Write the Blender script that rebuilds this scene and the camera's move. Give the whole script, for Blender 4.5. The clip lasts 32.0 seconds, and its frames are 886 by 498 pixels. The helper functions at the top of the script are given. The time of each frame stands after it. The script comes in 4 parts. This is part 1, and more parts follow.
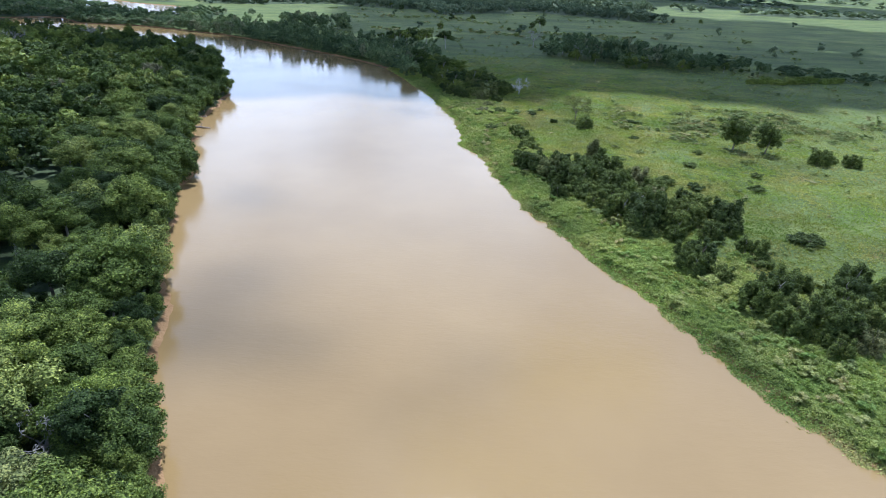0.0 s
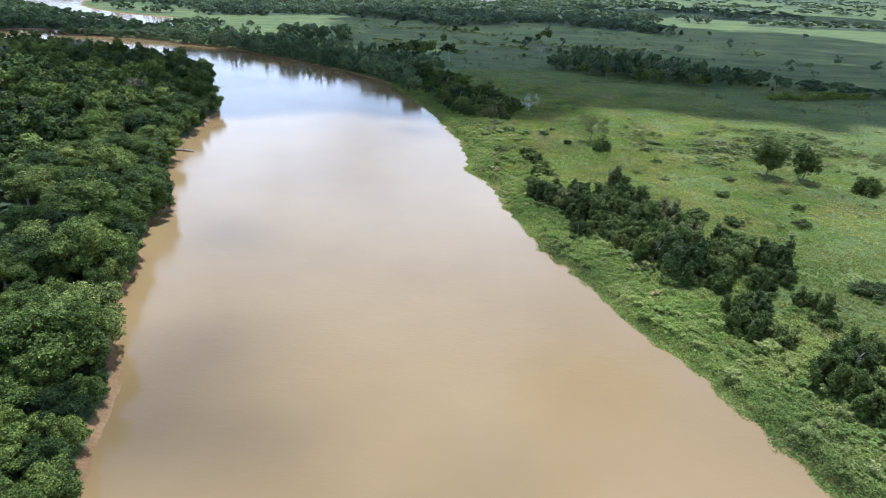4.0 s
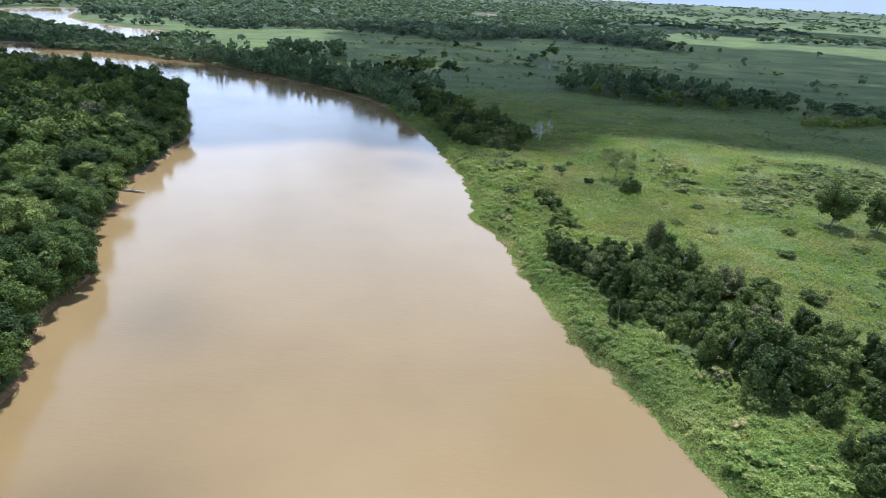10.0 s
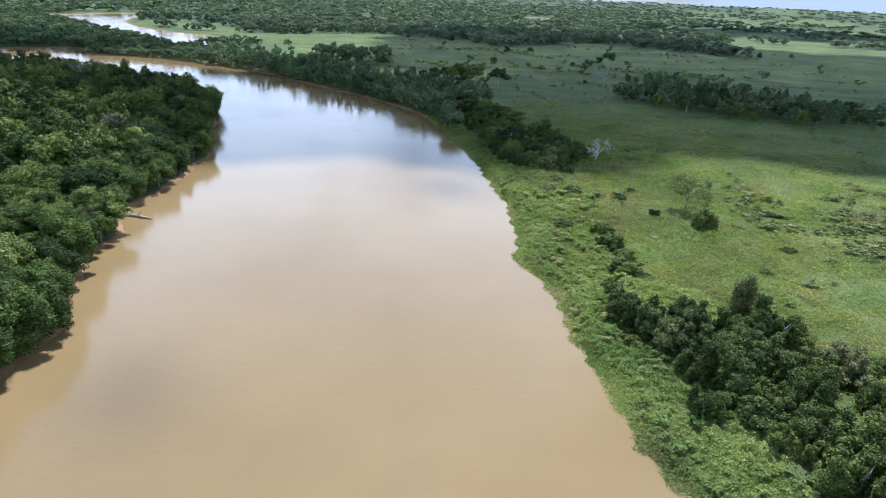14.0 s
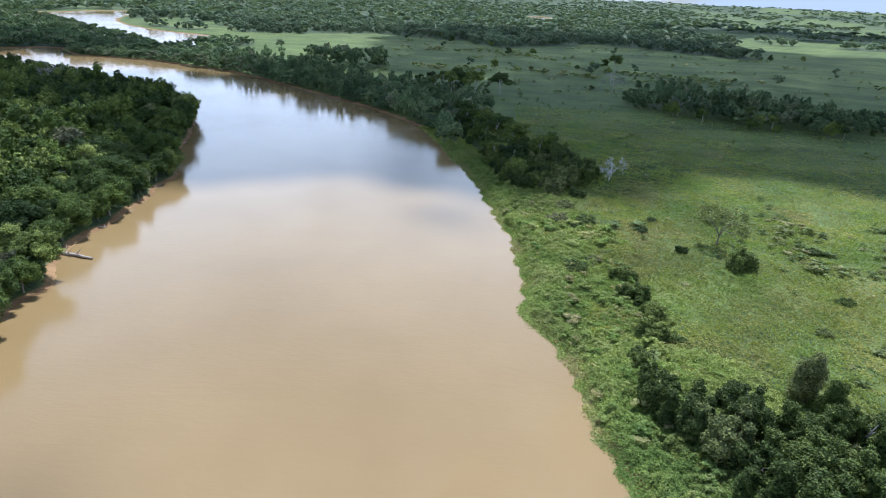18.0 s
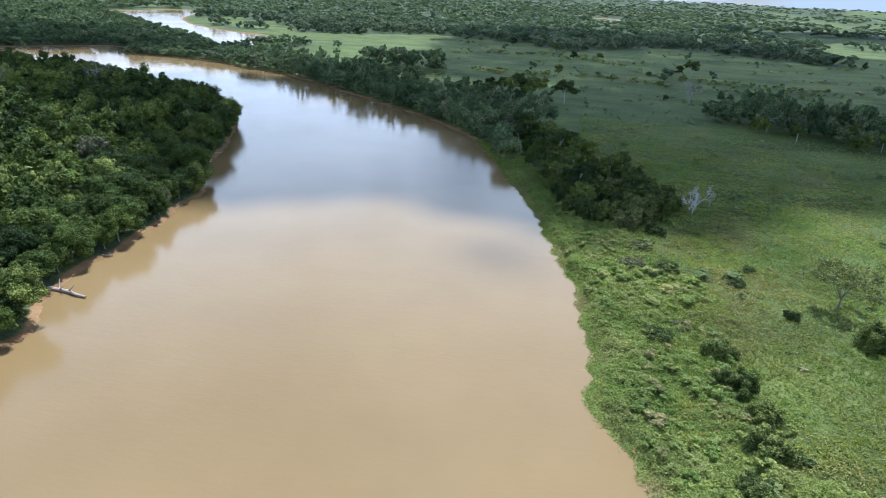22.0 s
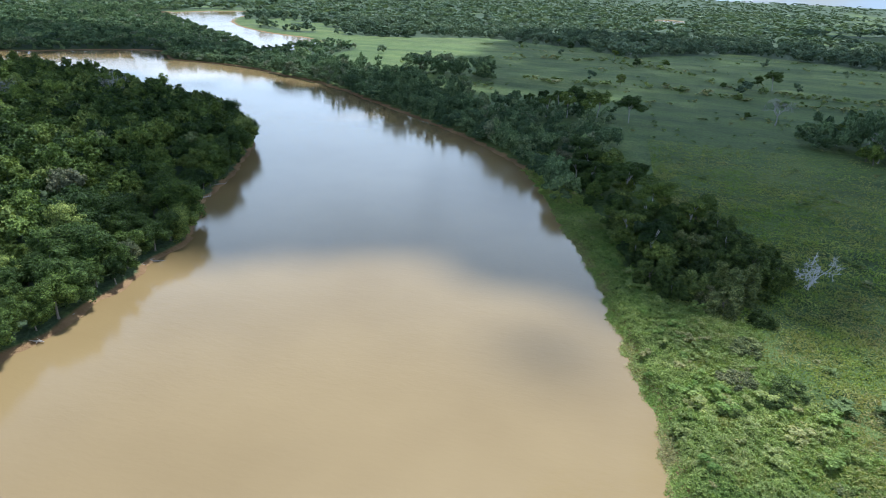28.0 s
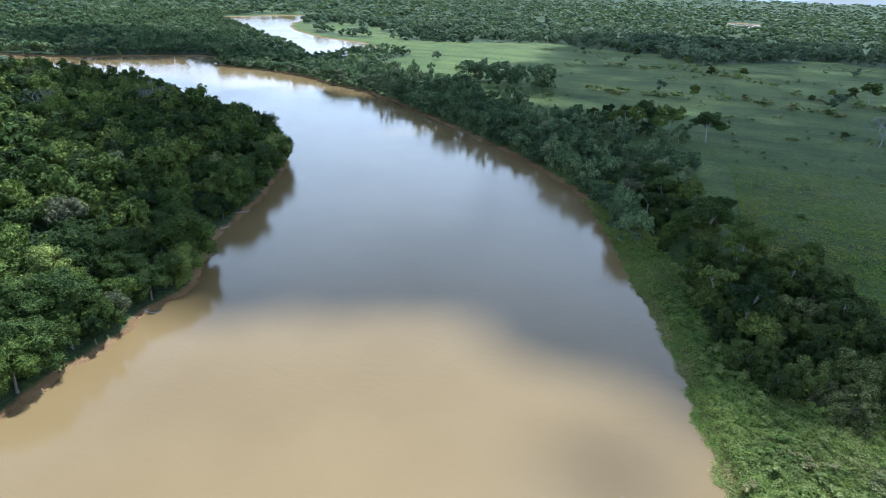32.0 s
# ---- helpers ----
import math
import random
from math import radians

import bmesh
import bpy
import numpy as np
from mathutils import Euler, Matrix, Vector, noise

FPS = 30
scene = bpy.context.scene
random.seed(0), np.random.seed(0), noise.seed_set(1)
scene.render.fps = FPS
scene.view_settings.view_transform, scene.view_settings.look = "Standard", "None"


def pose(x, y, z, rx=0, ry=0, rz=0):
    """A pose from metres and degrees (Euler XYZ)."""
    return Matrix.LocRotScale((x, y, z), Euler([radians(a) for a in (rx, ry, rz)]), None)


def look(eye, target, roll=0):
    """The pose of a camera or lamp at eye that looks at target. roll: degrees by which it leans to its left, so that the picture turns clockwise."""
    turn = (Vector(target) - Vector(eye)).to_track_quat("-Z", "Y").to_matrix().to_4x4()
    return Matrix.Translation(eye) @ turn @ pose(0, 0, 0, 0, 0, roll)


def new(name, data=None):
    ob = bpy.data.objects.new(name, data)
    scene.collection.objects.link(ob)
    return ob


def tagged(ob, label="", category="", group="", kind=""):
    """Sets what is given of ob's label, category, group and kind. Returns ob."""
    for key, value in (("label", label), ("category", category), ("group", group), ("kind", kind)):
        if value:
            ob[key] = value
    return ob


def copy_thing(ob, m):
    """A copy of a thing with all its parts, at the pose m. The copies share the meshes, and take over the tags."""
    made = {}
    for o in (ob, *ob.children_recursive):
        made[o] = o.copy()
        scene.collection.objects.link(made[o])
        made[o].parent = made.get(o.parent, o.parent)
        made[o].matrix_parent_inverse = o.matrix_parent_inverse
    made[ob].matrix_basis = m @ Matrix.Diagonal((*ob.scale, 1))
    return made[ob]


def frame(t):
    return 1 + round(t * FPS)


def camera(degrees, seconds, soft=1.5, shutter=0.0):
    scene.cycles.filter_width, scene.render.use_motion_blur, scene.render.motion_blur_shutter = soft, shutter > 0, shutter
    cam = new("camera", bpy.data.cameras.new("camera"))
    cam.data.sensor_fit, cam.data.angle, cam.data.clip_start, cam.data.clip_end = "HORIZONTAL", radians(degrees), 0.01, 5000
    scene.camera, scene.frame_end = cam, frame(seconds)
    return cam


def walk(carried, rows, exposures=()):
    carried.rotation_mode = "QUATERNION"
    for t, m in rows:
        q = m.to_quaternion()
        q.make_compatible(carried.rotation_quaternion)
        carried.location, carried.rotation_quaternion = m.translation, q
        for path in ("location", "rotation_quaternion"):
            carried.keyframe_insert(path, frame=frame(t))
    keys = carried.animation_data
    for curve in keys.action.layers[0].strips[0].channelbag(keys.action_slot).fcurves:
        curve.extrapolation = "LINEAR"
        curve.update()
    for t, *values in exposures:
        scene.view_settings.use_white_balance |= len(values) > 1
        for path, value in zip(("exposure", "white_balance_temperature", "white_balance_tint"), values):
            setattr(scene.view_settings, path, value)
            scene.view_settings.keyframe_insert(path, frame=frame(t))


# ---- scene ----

# ---- camera: a drone over the river, flying upstream ----
cam = camera(73.0, 32.0, 0.7)


def aim(x, y, z, yaw, pitch, roll):
    """The drone's pose from its place, its heading (to the left of +y), its pitch and its roll in degrees."""
    a, b = radians(yaw), radians(pitch)
    way = Vector((-math.sin(a) * math.cos(b), math.cos(a) * math.cos(b), math.sin(b)))
    return look((x, y, z), Vector((x, y, z)) + way * 50, roll)


# seconds, x, y, z, heading, pitch, roll
PATH = [
    (0, 1.92, -6.85, 54.30, -1.24, -25.39, 2.50),
    (0.5, 1.71, -4.55, 54.24, -1.27, -25.31, 2.50),
    (1, 1.53, -2.15, 54.17, -1.20, -25.20, 2.50),
    (1.5, 1.41, 0.26, 54.10, -1.20, -25.09, 2.50),
    (2, 1.34, 2.78, 54.02, -1.14, -24.98, 2.50),
    (2.5, 1.31, 5.31, 53.94, -1.07, -24.88, 2.48),
    (3, 1.28, 7.92, 53.86, -1.01, -24.76, 2.45),
    (3.5, 1.27, 10.50, 53.80, -0.98, -24.68, 2.47),
    (5.5, 1.28, 21.17, 52.88, -0.85, -23.86, 2.34),
    (6, 1.25, 23.88, 52.81, -0.88, -23.80, 2.38),
    (6.5, 1.22, 26.59, 52.73, -0.94, -23.71, 2.40),
    (7, 1.31, 29.45, 52.66, -0.94, -23.61, 2.43),
    (7.5, 1.36, 32.34, 52.60, -0.97, -23.53, 2.50),
    (8, 1.37, 35.28, 52.58, -1.03, -23.48, 2.60),
    (8.5, 1.29, 38.16, 52.58, -1.09, -23.44, 2.67),
    (9, 1.18, 41.14, 52.59, -1.19, -23.40, 2.72),
    (9.5, 1.07, 44.06, 52.57, -1.31, -23.35, 2.77),
    (10, 1.07, 46.99, 52.54, -1.00, -23.32, 2.80),
    (10.5, 1.29, 49.83, 52.53, -0.06, -23.32, 2.80),
    (11, 1.61, 52.74, 52.53, 0.78, -23.32, 2.80),
    (11.5, 1.97, 55.63, 52.52, 1.59, -23.33, 2.77),
    (12, 2.27, 58.52, 52.48, 2.47, -23.33, 2.70),
    (12.5, 2.44, 61.49, 52.43, 3.25, -23.31, 2.60),
    (13, 2.56, 64.44, 52.38, 3.62, -23.28, 2.53),
    (13.5, 2.62, 67.27, 52.35, 3.81, -23.24, 2.48),
    (14, 2.62, 70.22, 52.32, 3.84, -23.21, 2.43),
    (14.5, 2.55, 73.09, 52.32, 3.81, -23.21, 2.40),
    (16.5, 2.20, 84.84, 52.82, 3.78, -23.30, 2.60),
    (17, 2.15, 87.86, 52.87, 3.81, -23.31, 2.60),
    (17.5, 2.12, 90.84, 52.90, 3.81, -23.34, 2.63),
    (18, 2.04, 93.82, 52.90, 3.81, -23.36, 2.68),
    (18.5, 1.89, 96.70, 52.88, 3.87, -23.37, 2.72),
    (19, 1.68, 99.70, 52.87, 4.25, -23.40, 2.77),
    (19.5, 1.50, 102.75, 52.89, 5.13, -23.45, 2.80),
    (20, 1.32, 105.83, 52.90, 6.01, -23.50, 2.83),
    (20.5, 1.07, 108.82, 52.88, 6.76, -23.54, 2.87),
    (21, 0.82, 111.81, 52.82, 7.68, -23.55, 2.89),
    (21.5, 0.62, 114.69, 52.72, 8.53, -23.55, 2.87),
    (22, 0.48, 117.70, 52.62, 9.39, -23.56, 2.83),
    (22.5, 0.39, 120.74, 52.55, 10.02, -23.57, 2.80),
    (23, 0.19, 123.78, 52.52, 10.59, -23.58, 2.77),
    (23.5, -0.06, 126.70, 52.51, 11.07, -23.57, 2.72),
    (24, -0.37, 129.69, 52.53, 11.77, -23.56, 2.68),
    (24.5, -0.69, 132.58, 52.57, 12.45, -23.57, 2.63),
    (25, -1.11, 135.60, 52.62, 12.60, -23.57, 2.63),
    (25.5, -1.54, 138.55, 52.67, 12.70, -23.57, 2.66),
    (27.5, -3.33, 150.47, 53.55, 13.10, -23.76, 2.70),
    (28, -3.92, 153.51, 53.58, 14.32, -23.76, 2.70),
    (28.5, -4.51, 156.45, 53.62, 15.50, -23.78, 2.70),
    (29, -5.08, 159.40, 53.68, 16.08, -23.78, 2.67),
    (29.5, -5.64, 162.35, 53.76, 16.67, -23.78, 2.60),
    (30, -6.18, 165.35, 53.83, 17.45, -23.80, 2.53),
    (30.5, -6.74, 168.23, 53.90, 18.09, -23.82, 2.50),
    (31, -7.38, 171.14, 53.96, 18.71, -23.82, 2.47),
    (31.5, -8.03, 174.04, 54.02, 19.31, -23.80, 2.40),
    (32, -8.66, 176.92, 54.07, 19.90, -23.74, 2.30),
]
EXPOSURE = [(0, 0.43, 5150, 15), (20, 0.39, 5200, 14), (28, 0.37, 5150, 8), (32, 0.44, 5000, 9)]
walk(cam, [(t, aim(*p)) for t, *p in PATH], EXPOSURE)

# ---- light: a high tropical sun ahead of the drone, broken cumulus ----
SUN_UP, SUN_TURN = 64.0, 4.0        # elevation; azimuth from +y towards +x
world = bpy.data.worlds.new("sky")
scene.world = world
world.use_nodes = True
wn, wl = world.node_tree.nodes, world.node_tree.links
sky = wn.new("ShaderNodeTexSky")
sky.sky_type, sky.sun_disc = "NISHITA", False
sky.sun_elevation, sky.sun_rotation = radians(SUN_UP), radians(SUN_TURN)
sky.air_density, sky.dust_density, sky.ozone_density = 1.3, 0.6, 2.0
# thin broken cloud spread over the whole sky
wco = wn.new("ShaderNodeTexCoord")
wno = wn.new("ShaderNodeTexNoise")
wno.inputs["Scale"].default_value, wno.inputs["Detail"].default_value, wno.inputs["Roughness"].default_value = 3.2, 6, 0.55
wra = wn.new("ShaderNodeValToRGB")
wra.color_ramp.elements[0].position, wra.color_ramp.elements[1].position = 0.29, 0.50
wmx = wn.new("ShaderNodeMix")
wmx.data_type = "RGBA"
wde, whz = wn.new("ShaderNodeSeparateXYZ"), wn.new("ShaderNodeValToRGB")
wl.new(wco.outputs["Generated"], wde.inputs["Vector"])
wl.new(wde.outputs["Z"], whz.inputs["Fac"])
whz.color_ramp.elements[0].position, whz.color_ramp.elements[0].color = 0.02, (0.32, 0.365, 0.395, 1)
whz.color_ramp.elements[1].position, whz.color_ramp.elements[1].color = 0.13, (0.86, 0.94, 1.0, 1)
wgain = wn.new("ShaderNodeVectorMath")
wgain.operation = "SCALE"
wgain.inputs["Scale"].default_value = 19.0
wl.new(whz.outputs["Color"], wgain.inputs[0])
wl.new(wgain.outputs["Vector"], wmx.inputs["B"])
wl.new(wco.outputs["Generated"], wno.inputs["Vector"])
wl.new(wno.outputs["Fac"], wra.inputs["Fac"])
wse, wup, wmu = wn.new("ShaderNodeSeparateXYZ"), wn.new("ShaderNodeMapRange"), wn.new("ShaderNodeMath")
wup.inputs["From Min"].default_value, wup.inputs["From Max"].default_value = 0.31, 0.60
wup.inputs["To Min"].default_value, wup.inputs["To Max"].default_value = 1.0, 0.06
wmu.operation = "MULTIPLY"
wl.new(wco.outputs["Generated"], wse.inputs["Vector"])
wl.new(wse.outputs["Z"], wup.inputs["Value"])
wl.new(wra.outputs["Color"], wmu.inputs[0])
wl.new(wup.outputs["Result"], wmu.inputs[1])
wl.new(wmu.outputs["Value"], wmx.inputs["Factor"])
wl.new(sky.outputs["Color"], wmx.inputs["A"])
wl.new(wmx.outputs["Result"], wn["Background"].inputs["Color"])
wn["Background"].inputs["Strength"].default_value = 0.078

sun_data = bpy.data.lights.new("sun", "SUN")
sun_data.energy, sun_data.angle, sun_data.color = 5.0, radians(0.53), (1.0, 0.96, 0.90)
sun = new("sun", sun_data)
e, a = radians(SUN_UP), radians(SUN_TURN)
SUN = Vector((math.sin(a) * math.cos(e), math.cos(a) * math.cos(e), math.sin(e)))
sun.matrix_world = look(SUN * 100, (0, 0, 0))


# ---- materials ----
def material(name):
    m = bpy.data.materials.new(name)
    m.use_nodes = True
    m.node_tree.nodes.clear()
    return m, m.node_tree.nodes, m.node_tree.links


def ramp(nodes, stops):
    r = nodes.new("ShaderNodeValToRGB")
    el = r.color_ramp.elements
    while len(el) < len(stops):
        el.new(0.5)
    for item, (p, c) in zip(el, stops):
        item.position, item.color = p, (*c, 1)
    return r


def noise_node(nodes, links, vector, scale, detail=4, rough=0.55):
    n = nodes.new("ShaderNodeTexNoise")
    n.inputs["Scale"].default_value, n.inputs["Detail"].default_value, n.inputs["Roughness"].default_value = scale, detail, rough
    links.new(vector, n.inputs["Vector"])
    return n


def mix_node(nodes, links, fac, a, b, blend="MIX"):
    m = nodes.new("ShaderNodeMix")
    m.data_type, m.blend_type = "RGBA", blend
    for key, v in (("Factor", fac), ("A", a), ("B", b)):
        if isinstance(v, (int, float)):
            m.inputs[key].default_value = v
        elif isinstance(v, tuple):
            m.inputs[key].default_value = (*v, 1)
        else:
            links.new(v, m.inputs[key])
    return m.outputs["Result"]


def leaf_material(name, stops, glow=0.28, rough=0.62, patch=0.12, grain=4.4, field=False, soft=0.0):
    """Leaves: colour by tree, by spray, by single leaf and by patches of the crown; some light passes through."""
    m, n, l = material(name)
    info, geo = n.new("ShaderNodeObjectInfo"), n.new("ShaderNodeNewGeometry")
    pos = geo.outputs["Position"]
    tone, add, wrap = n.new("ShaderNodeAttribute"), n.new("ShaderNodeMath"), n.new("ShaderNodeMath")
    tone.attribute_name, wrap.operation = "tone", "FRACT"
    if field:
        add.inputs[0].default_value = 0.0
    else:
        l.new(info.outputs["Random"], add.inputs[0])
    l.new(tone.outputs["Fac"], add.inputs[1])
    l.new(add.outputs["Value"], wrap.inputs[0])
    tree = ramp(n, stops)
    l.new(wrap.outputs["Value"], tree.inputs["Fac"])
    patches = noise_node(n, l, pos, patch, 3)
    pr = ramp(n, [(0.3, (0.66, 0.70, 0.66)), (0.7, (1.3, 1.26, 1.16))])
    l.new(patches.outputs["Fac"], pr.inputs["Fac"])
    each = ramp(n, [(0.0, (0.62, 0.66, 0.62)), (0.6, (1.0, 1.0, 1.0)), (0.93, (1.3, 1.26, 1.2)), (1.0, (1.6, 1.42, 1.3))])
    l.new(geo.outputs["Random Per Island"], each.inputs["Fac"])
    cell = n.new("ShaderNodeTexVoronoi")
    cell.inputs["Scale"].default_value = grain
    l.new(pos, cell.inputs["Vector"])
    one = n.new("ShaderNodeSeparateColor")
    l.new(cell.outputs["Color"], one.inputs["Color"])
    leaf = ramp(n, [(0.0, (0.36, 0.40, 0.39)), (0.5, (0.93, 0.95, 0.93)), (1.0, (1.68, 1.58, 1.42))])
    l.new(one.outputs["Red"], leaf.inputs["Fac"])
    c = mix_node(n, l, 1.0, tree.outputs["Color"], pr.outputs["Color"], "MULTIPLY")
    c = mix_node(n, l, 1.0 - soft, c, each.outputs["Color"], "MULTIPLY")
    c = mix_node(n, l, 1.0 - soft, c, leaf.outputs["Color"], "MULTIPLY")
    p, b = n.new("ShaderNodeBsdfPrincipled"), n.new("ShaderNodeBump")
    p.inputs["Roughness"].default_value, p.inputs["Specular IOR Level"].default_value = rough, 0.12
    b.inputs["Strength"].default_value, b.inputs["Distance"].default_value = 0.7, 0.25
    l.new(cell.outputs["Distance"], b.inputs["Height"])
    l.new(b.outputs["Normal"], p.inputs["Normal"])
    l.new(c, p.inputs["Base Color"])
    t = n.new("ShaderNodeBsdfTranslucent")
    l.new(mix_node(n, l, 1.0, c, (1.2, 1.25, 0.5), "MULTIPLY"), t.inputs["Color"])
    mx, out = n.new("ShaderNodeMixShader"), n.new("ShaderNodeOutputMaterial")
    mx.inputs["Fac"].default_value = glow
    l.new(p.outputs["BSDF"], mx.inputs[1])
    l.new(t.outputs["BSDF"], mx.inputs[2])
    l.new(mx.outputs["Shader"], out.inputs["Surface"])
    return m


def plain_material(name, c1, c2, scale, rough=0.8, bump=0.3, spec=0.3):
    """A rough natural surface: two colours by noise at two sizes, and relief."""
    m, n, l = material(name)
    geo = n.new("ShaderNodeNewGeometry")
    big, fine = noise_node(n, l, geo.outputs["Position"], scale, 5), noise_node(n, l, geo.outputs["Position"], scale * 9, 3)
    f = mix_node(n, l, 0.4, big.outputs["Color"], fine.outputs["Color"])
    r = ramp(n, [(0.3, c1), (0.7, c2)])
    l.new(f, r.inputs["Fac"])
    p, out, b = n.new("ShaderNodeBsdfPrincipled"), n.new("ShaderNodeOutputMaterial"), n.new("ShaderNodeBump")
    p.inputs["Roughness"].default_value, p.inputs["Specular IOR Level"].default_value = rough, spec
    b.inputs["Strength"].default_value = bump
    l.new(fine.outputs["Fac"], b.inputs["Height"])
    l.new(b.outputs["Normal"], p.inputs["Normal"])
    l.new(r.outputs["Color"], p.inputs["Base Color"])
    l.new(p.outputs["BSDF"], out.inputs["Surface"])
    return m


FOREST = leaf_material("forest_leaves", [(0.0, (0.036, 0.060, 0.019)), (0.3, (0.071, 0.106, 0.027)), (0.62, (0.110, 0.152, 0.034)),
                                         (0.85, (0.154, 0.196, 0.046)), (0.97, (0.206, 0.244, 0.069)), (1.0, (0.140, 0.140, 0.094))], 0.13)
BUSH = leaf_material("bush_leaves", [(0.0, (0.062, 0.088, 0.028)), (0.5, (0.108, 0.142, 0.038)), (0.85, (0.150, 0.184, 0.053)), (1.0, (0.190, 0.186, 0.100))], 0.15, grain=4.6)
LIME = leaf_material("lime_leaves", [(0.0, (0.186, 0.246, 0.056)), (1.0, (0.232, 0.280, 0.072))], 0.18)
SHRUB = leaf_material("shrub_leaves", [(0.0, (0.142, 0.190, 0.070)), (0.6, (0.224, 0.262, 0.098)), (1.0, (0.320, 0.298, 0.160))], 0.25, 0.65, 0.1, 5.0, False, 0.4)
WEED = leaf_material("weed_leaves", [(0.0, (0.194, 0.286, 0.078)), (0.4, (0.278, 0.344, 0.101)), (0.75, (0.358, 0.386, 0.146)), (1.0, (0.400, 0.352, 0.180))], 0.34, 0.6, 0.05, 4.5, True, 0.5)
GRASS = leaf_material("grass_blades", [(0.0, (0.190, 0.270, 0.060)), (0.3, (0.252, 0.292, 0.080)), (0.6, (0.306, 0.304, 0.106)), (0.85, (0.334, 0.308, 0.138)), (1.0, (0.312, 0.256, 0.142))],
                      0.38, 0.7, 0.03, 4.0, True, 0.72)
# forest green lightened and blued, a painted haze for the middle distance
MIDHAZE = leaf_material("gallery_leaves", [(0.0, (0.078, 0.118, 0.062)), (0.5, (0.124, 0.176, 0.088)), (0.9, (0.178, 0.232, 0.112)), (1.0, (0.205, 0.220, 0.150))], 0.16, 0.7, 0.03, 2.4, False, 0.3)
# distance haze painted into the leaves: paler, bluer, with less contrast
FARHAZE = leaf_material("far_leaves", [(0.0, (0.094, 0.132, 0.088)), (0.5, (0.132, 0.174, 0.112)), (1.0, (0.176, 0.214, 0.138))], 0.2, 0.8, 0.006, 1.2, False, 0.6)
BARK = plain_material("bark", (0.09, 0.075, 0.06), (0.24, 0.21, 0.17), 1.5, 0.9)
PALE = plain_material("pale_bark", (0.27, 0.25, 0.22), (0.48, 0.46, 0.42), 1.2, 0.85)
WHITEWOOD = plain_material("bleached_wood", (0.36, 0.34, 0.31), (0.60, 0.58, 0.54), 1.2, 0.85)
GREYWOOD = plain_material("grey_wood", (0.22, 0.20, 0.18), (0.44, 0.42, 0.39), 1.4, 0.88)
DRIFT = plain_material("weathered_wood", (0.28, 0.22, 0.17), (0.55, 0.48, 0.40), 2.0, 0.85)


def ground_material():
    m, n, l = material("land")
    geo = n.new("ShaderNodeNewGeometry")
    pos = geo.outputs["Position"]
    flat = n.new("ShaderNodeMapping")
    flat.inputs["Scale"].default_value = (0.45, 1.0, 1.0)
    l.new(pos, flat.inputs["Vector"])
    big, mid, fine = noise_node(n, l, flat.outputs["Vector"], 0.014, 7, 0.65), noise_node(n, l, pos, 0.11, 5), noise_node(n, l, pos, 1.1, 4)
    g = ramp(n, [(0.32, (0.074, 0.110, 0.029)), (0.5, (0.108, 0.141, 0.037)), (0.68, (0.160, 0.172, 0.056))])
    l.new(mix_node(n, l, 0.45, big.outputs["Color"], mid.outputs["Color"]), g.inputs["Fac"])
    f = ramp(n, [(0.3, (0.6, 0.62, 0.6)), (0.7, (1.25, 1.25, 1.2))])
    l.new(fine.outputs["Fac"], f.inputs["Fac"])
    grass = mix_node(n, l, 1.0, g.outputs["Color"], f.outputs["Color"], "MULTIPLY")
    streak = n.new("ShaderNodeMapping")
    streak.inputs["Scale"].default_value = (0.35, 1.0, 1.0)
    streak.inputs["Rotation"].default_value = (0, 0, 0.25)
    l.new(pos, streak.inputs["Vector"])
    sn = noise_node(n, l, streak.outputs["Vector"], 0.05, 6, 0.7)
    sr = ramp(n, [(0.32, (0.50, 0.56, 0.55)), (0.5, (0.92, 0.94, 0.92)), (0.68, (1.30, 1.22, 1.15))])
    l.new(sn.outputs["Fac"], sr.inputs["Fac"])
    grass = mix_node(n, l, 1.0, grass, sr.outputs["Color"], "MULTIPLY")
    # ground under trees painted darker, deepening the shade between crowns
    floor_shade = n.new("ShaderNodeAttribute")
    floor_shade.attribute_name = "wooded"
    grass = mix_node(n, l, floor_shade.outputs["Fac"], grass, mix_node(n, l, 1.0, (0.060, 0.082, 0.036), f.outputs["Color"], "MULTIPLY"))
    soil = ramp(n, [(0.35, (0.185, 0.106, 0.045)), (0.7, (0.32, 0.196, 0.088))])
    l.new(mid.outputs["Fac"], soil.inputs["Fac"])
    sep = n.new("ShaderNodeSeparateXYZ")
    l.new(pos, sep.inputs["Vector"])
    wob = n.new("ShaderNodeMath")
    wob.operation = "MULTIPLY_ADD"
    wob.inputs[1].default_value = -0.5
    l.new(mid.outputs["Fac"], wob.inputs[0])
    l.new(sep.outputs["Z"], wob.inputs[2])
    cut = ramp(n, [(0.10, (0, 0, 0)), (0.32, (1, 1, 1))])
    l.new(wob.outputs["Value"], cut.inputs["Fac"])
    c = mix_node(n, l, cut.outputs["Color"], soil.outputs["Color"], grass)
    p, out, b = n.new("ShaderNodeBsdfPrincipled"), n.new("ShaderNodeOutputMaterial"), n.new("ShaderNodeBump")
    p.inputs["Roughness"].default_value, p.inputs["Specular IOR Level"].default_value = 0.9, 0.2
    b.inputs["Strength"].default_value, b.inputs["Distance"].default_value = 0.8, 0.5
    l.new(fine.outputs["Fac"], b.inputs["Height"])
    l.new(b.outputs["Normal"], p.inputs["Normal"])
    l.new(c, p.inputs["Base Color"])
    l.new(p.outputs["BSDF"], out.inputs["Surface"])
    return m


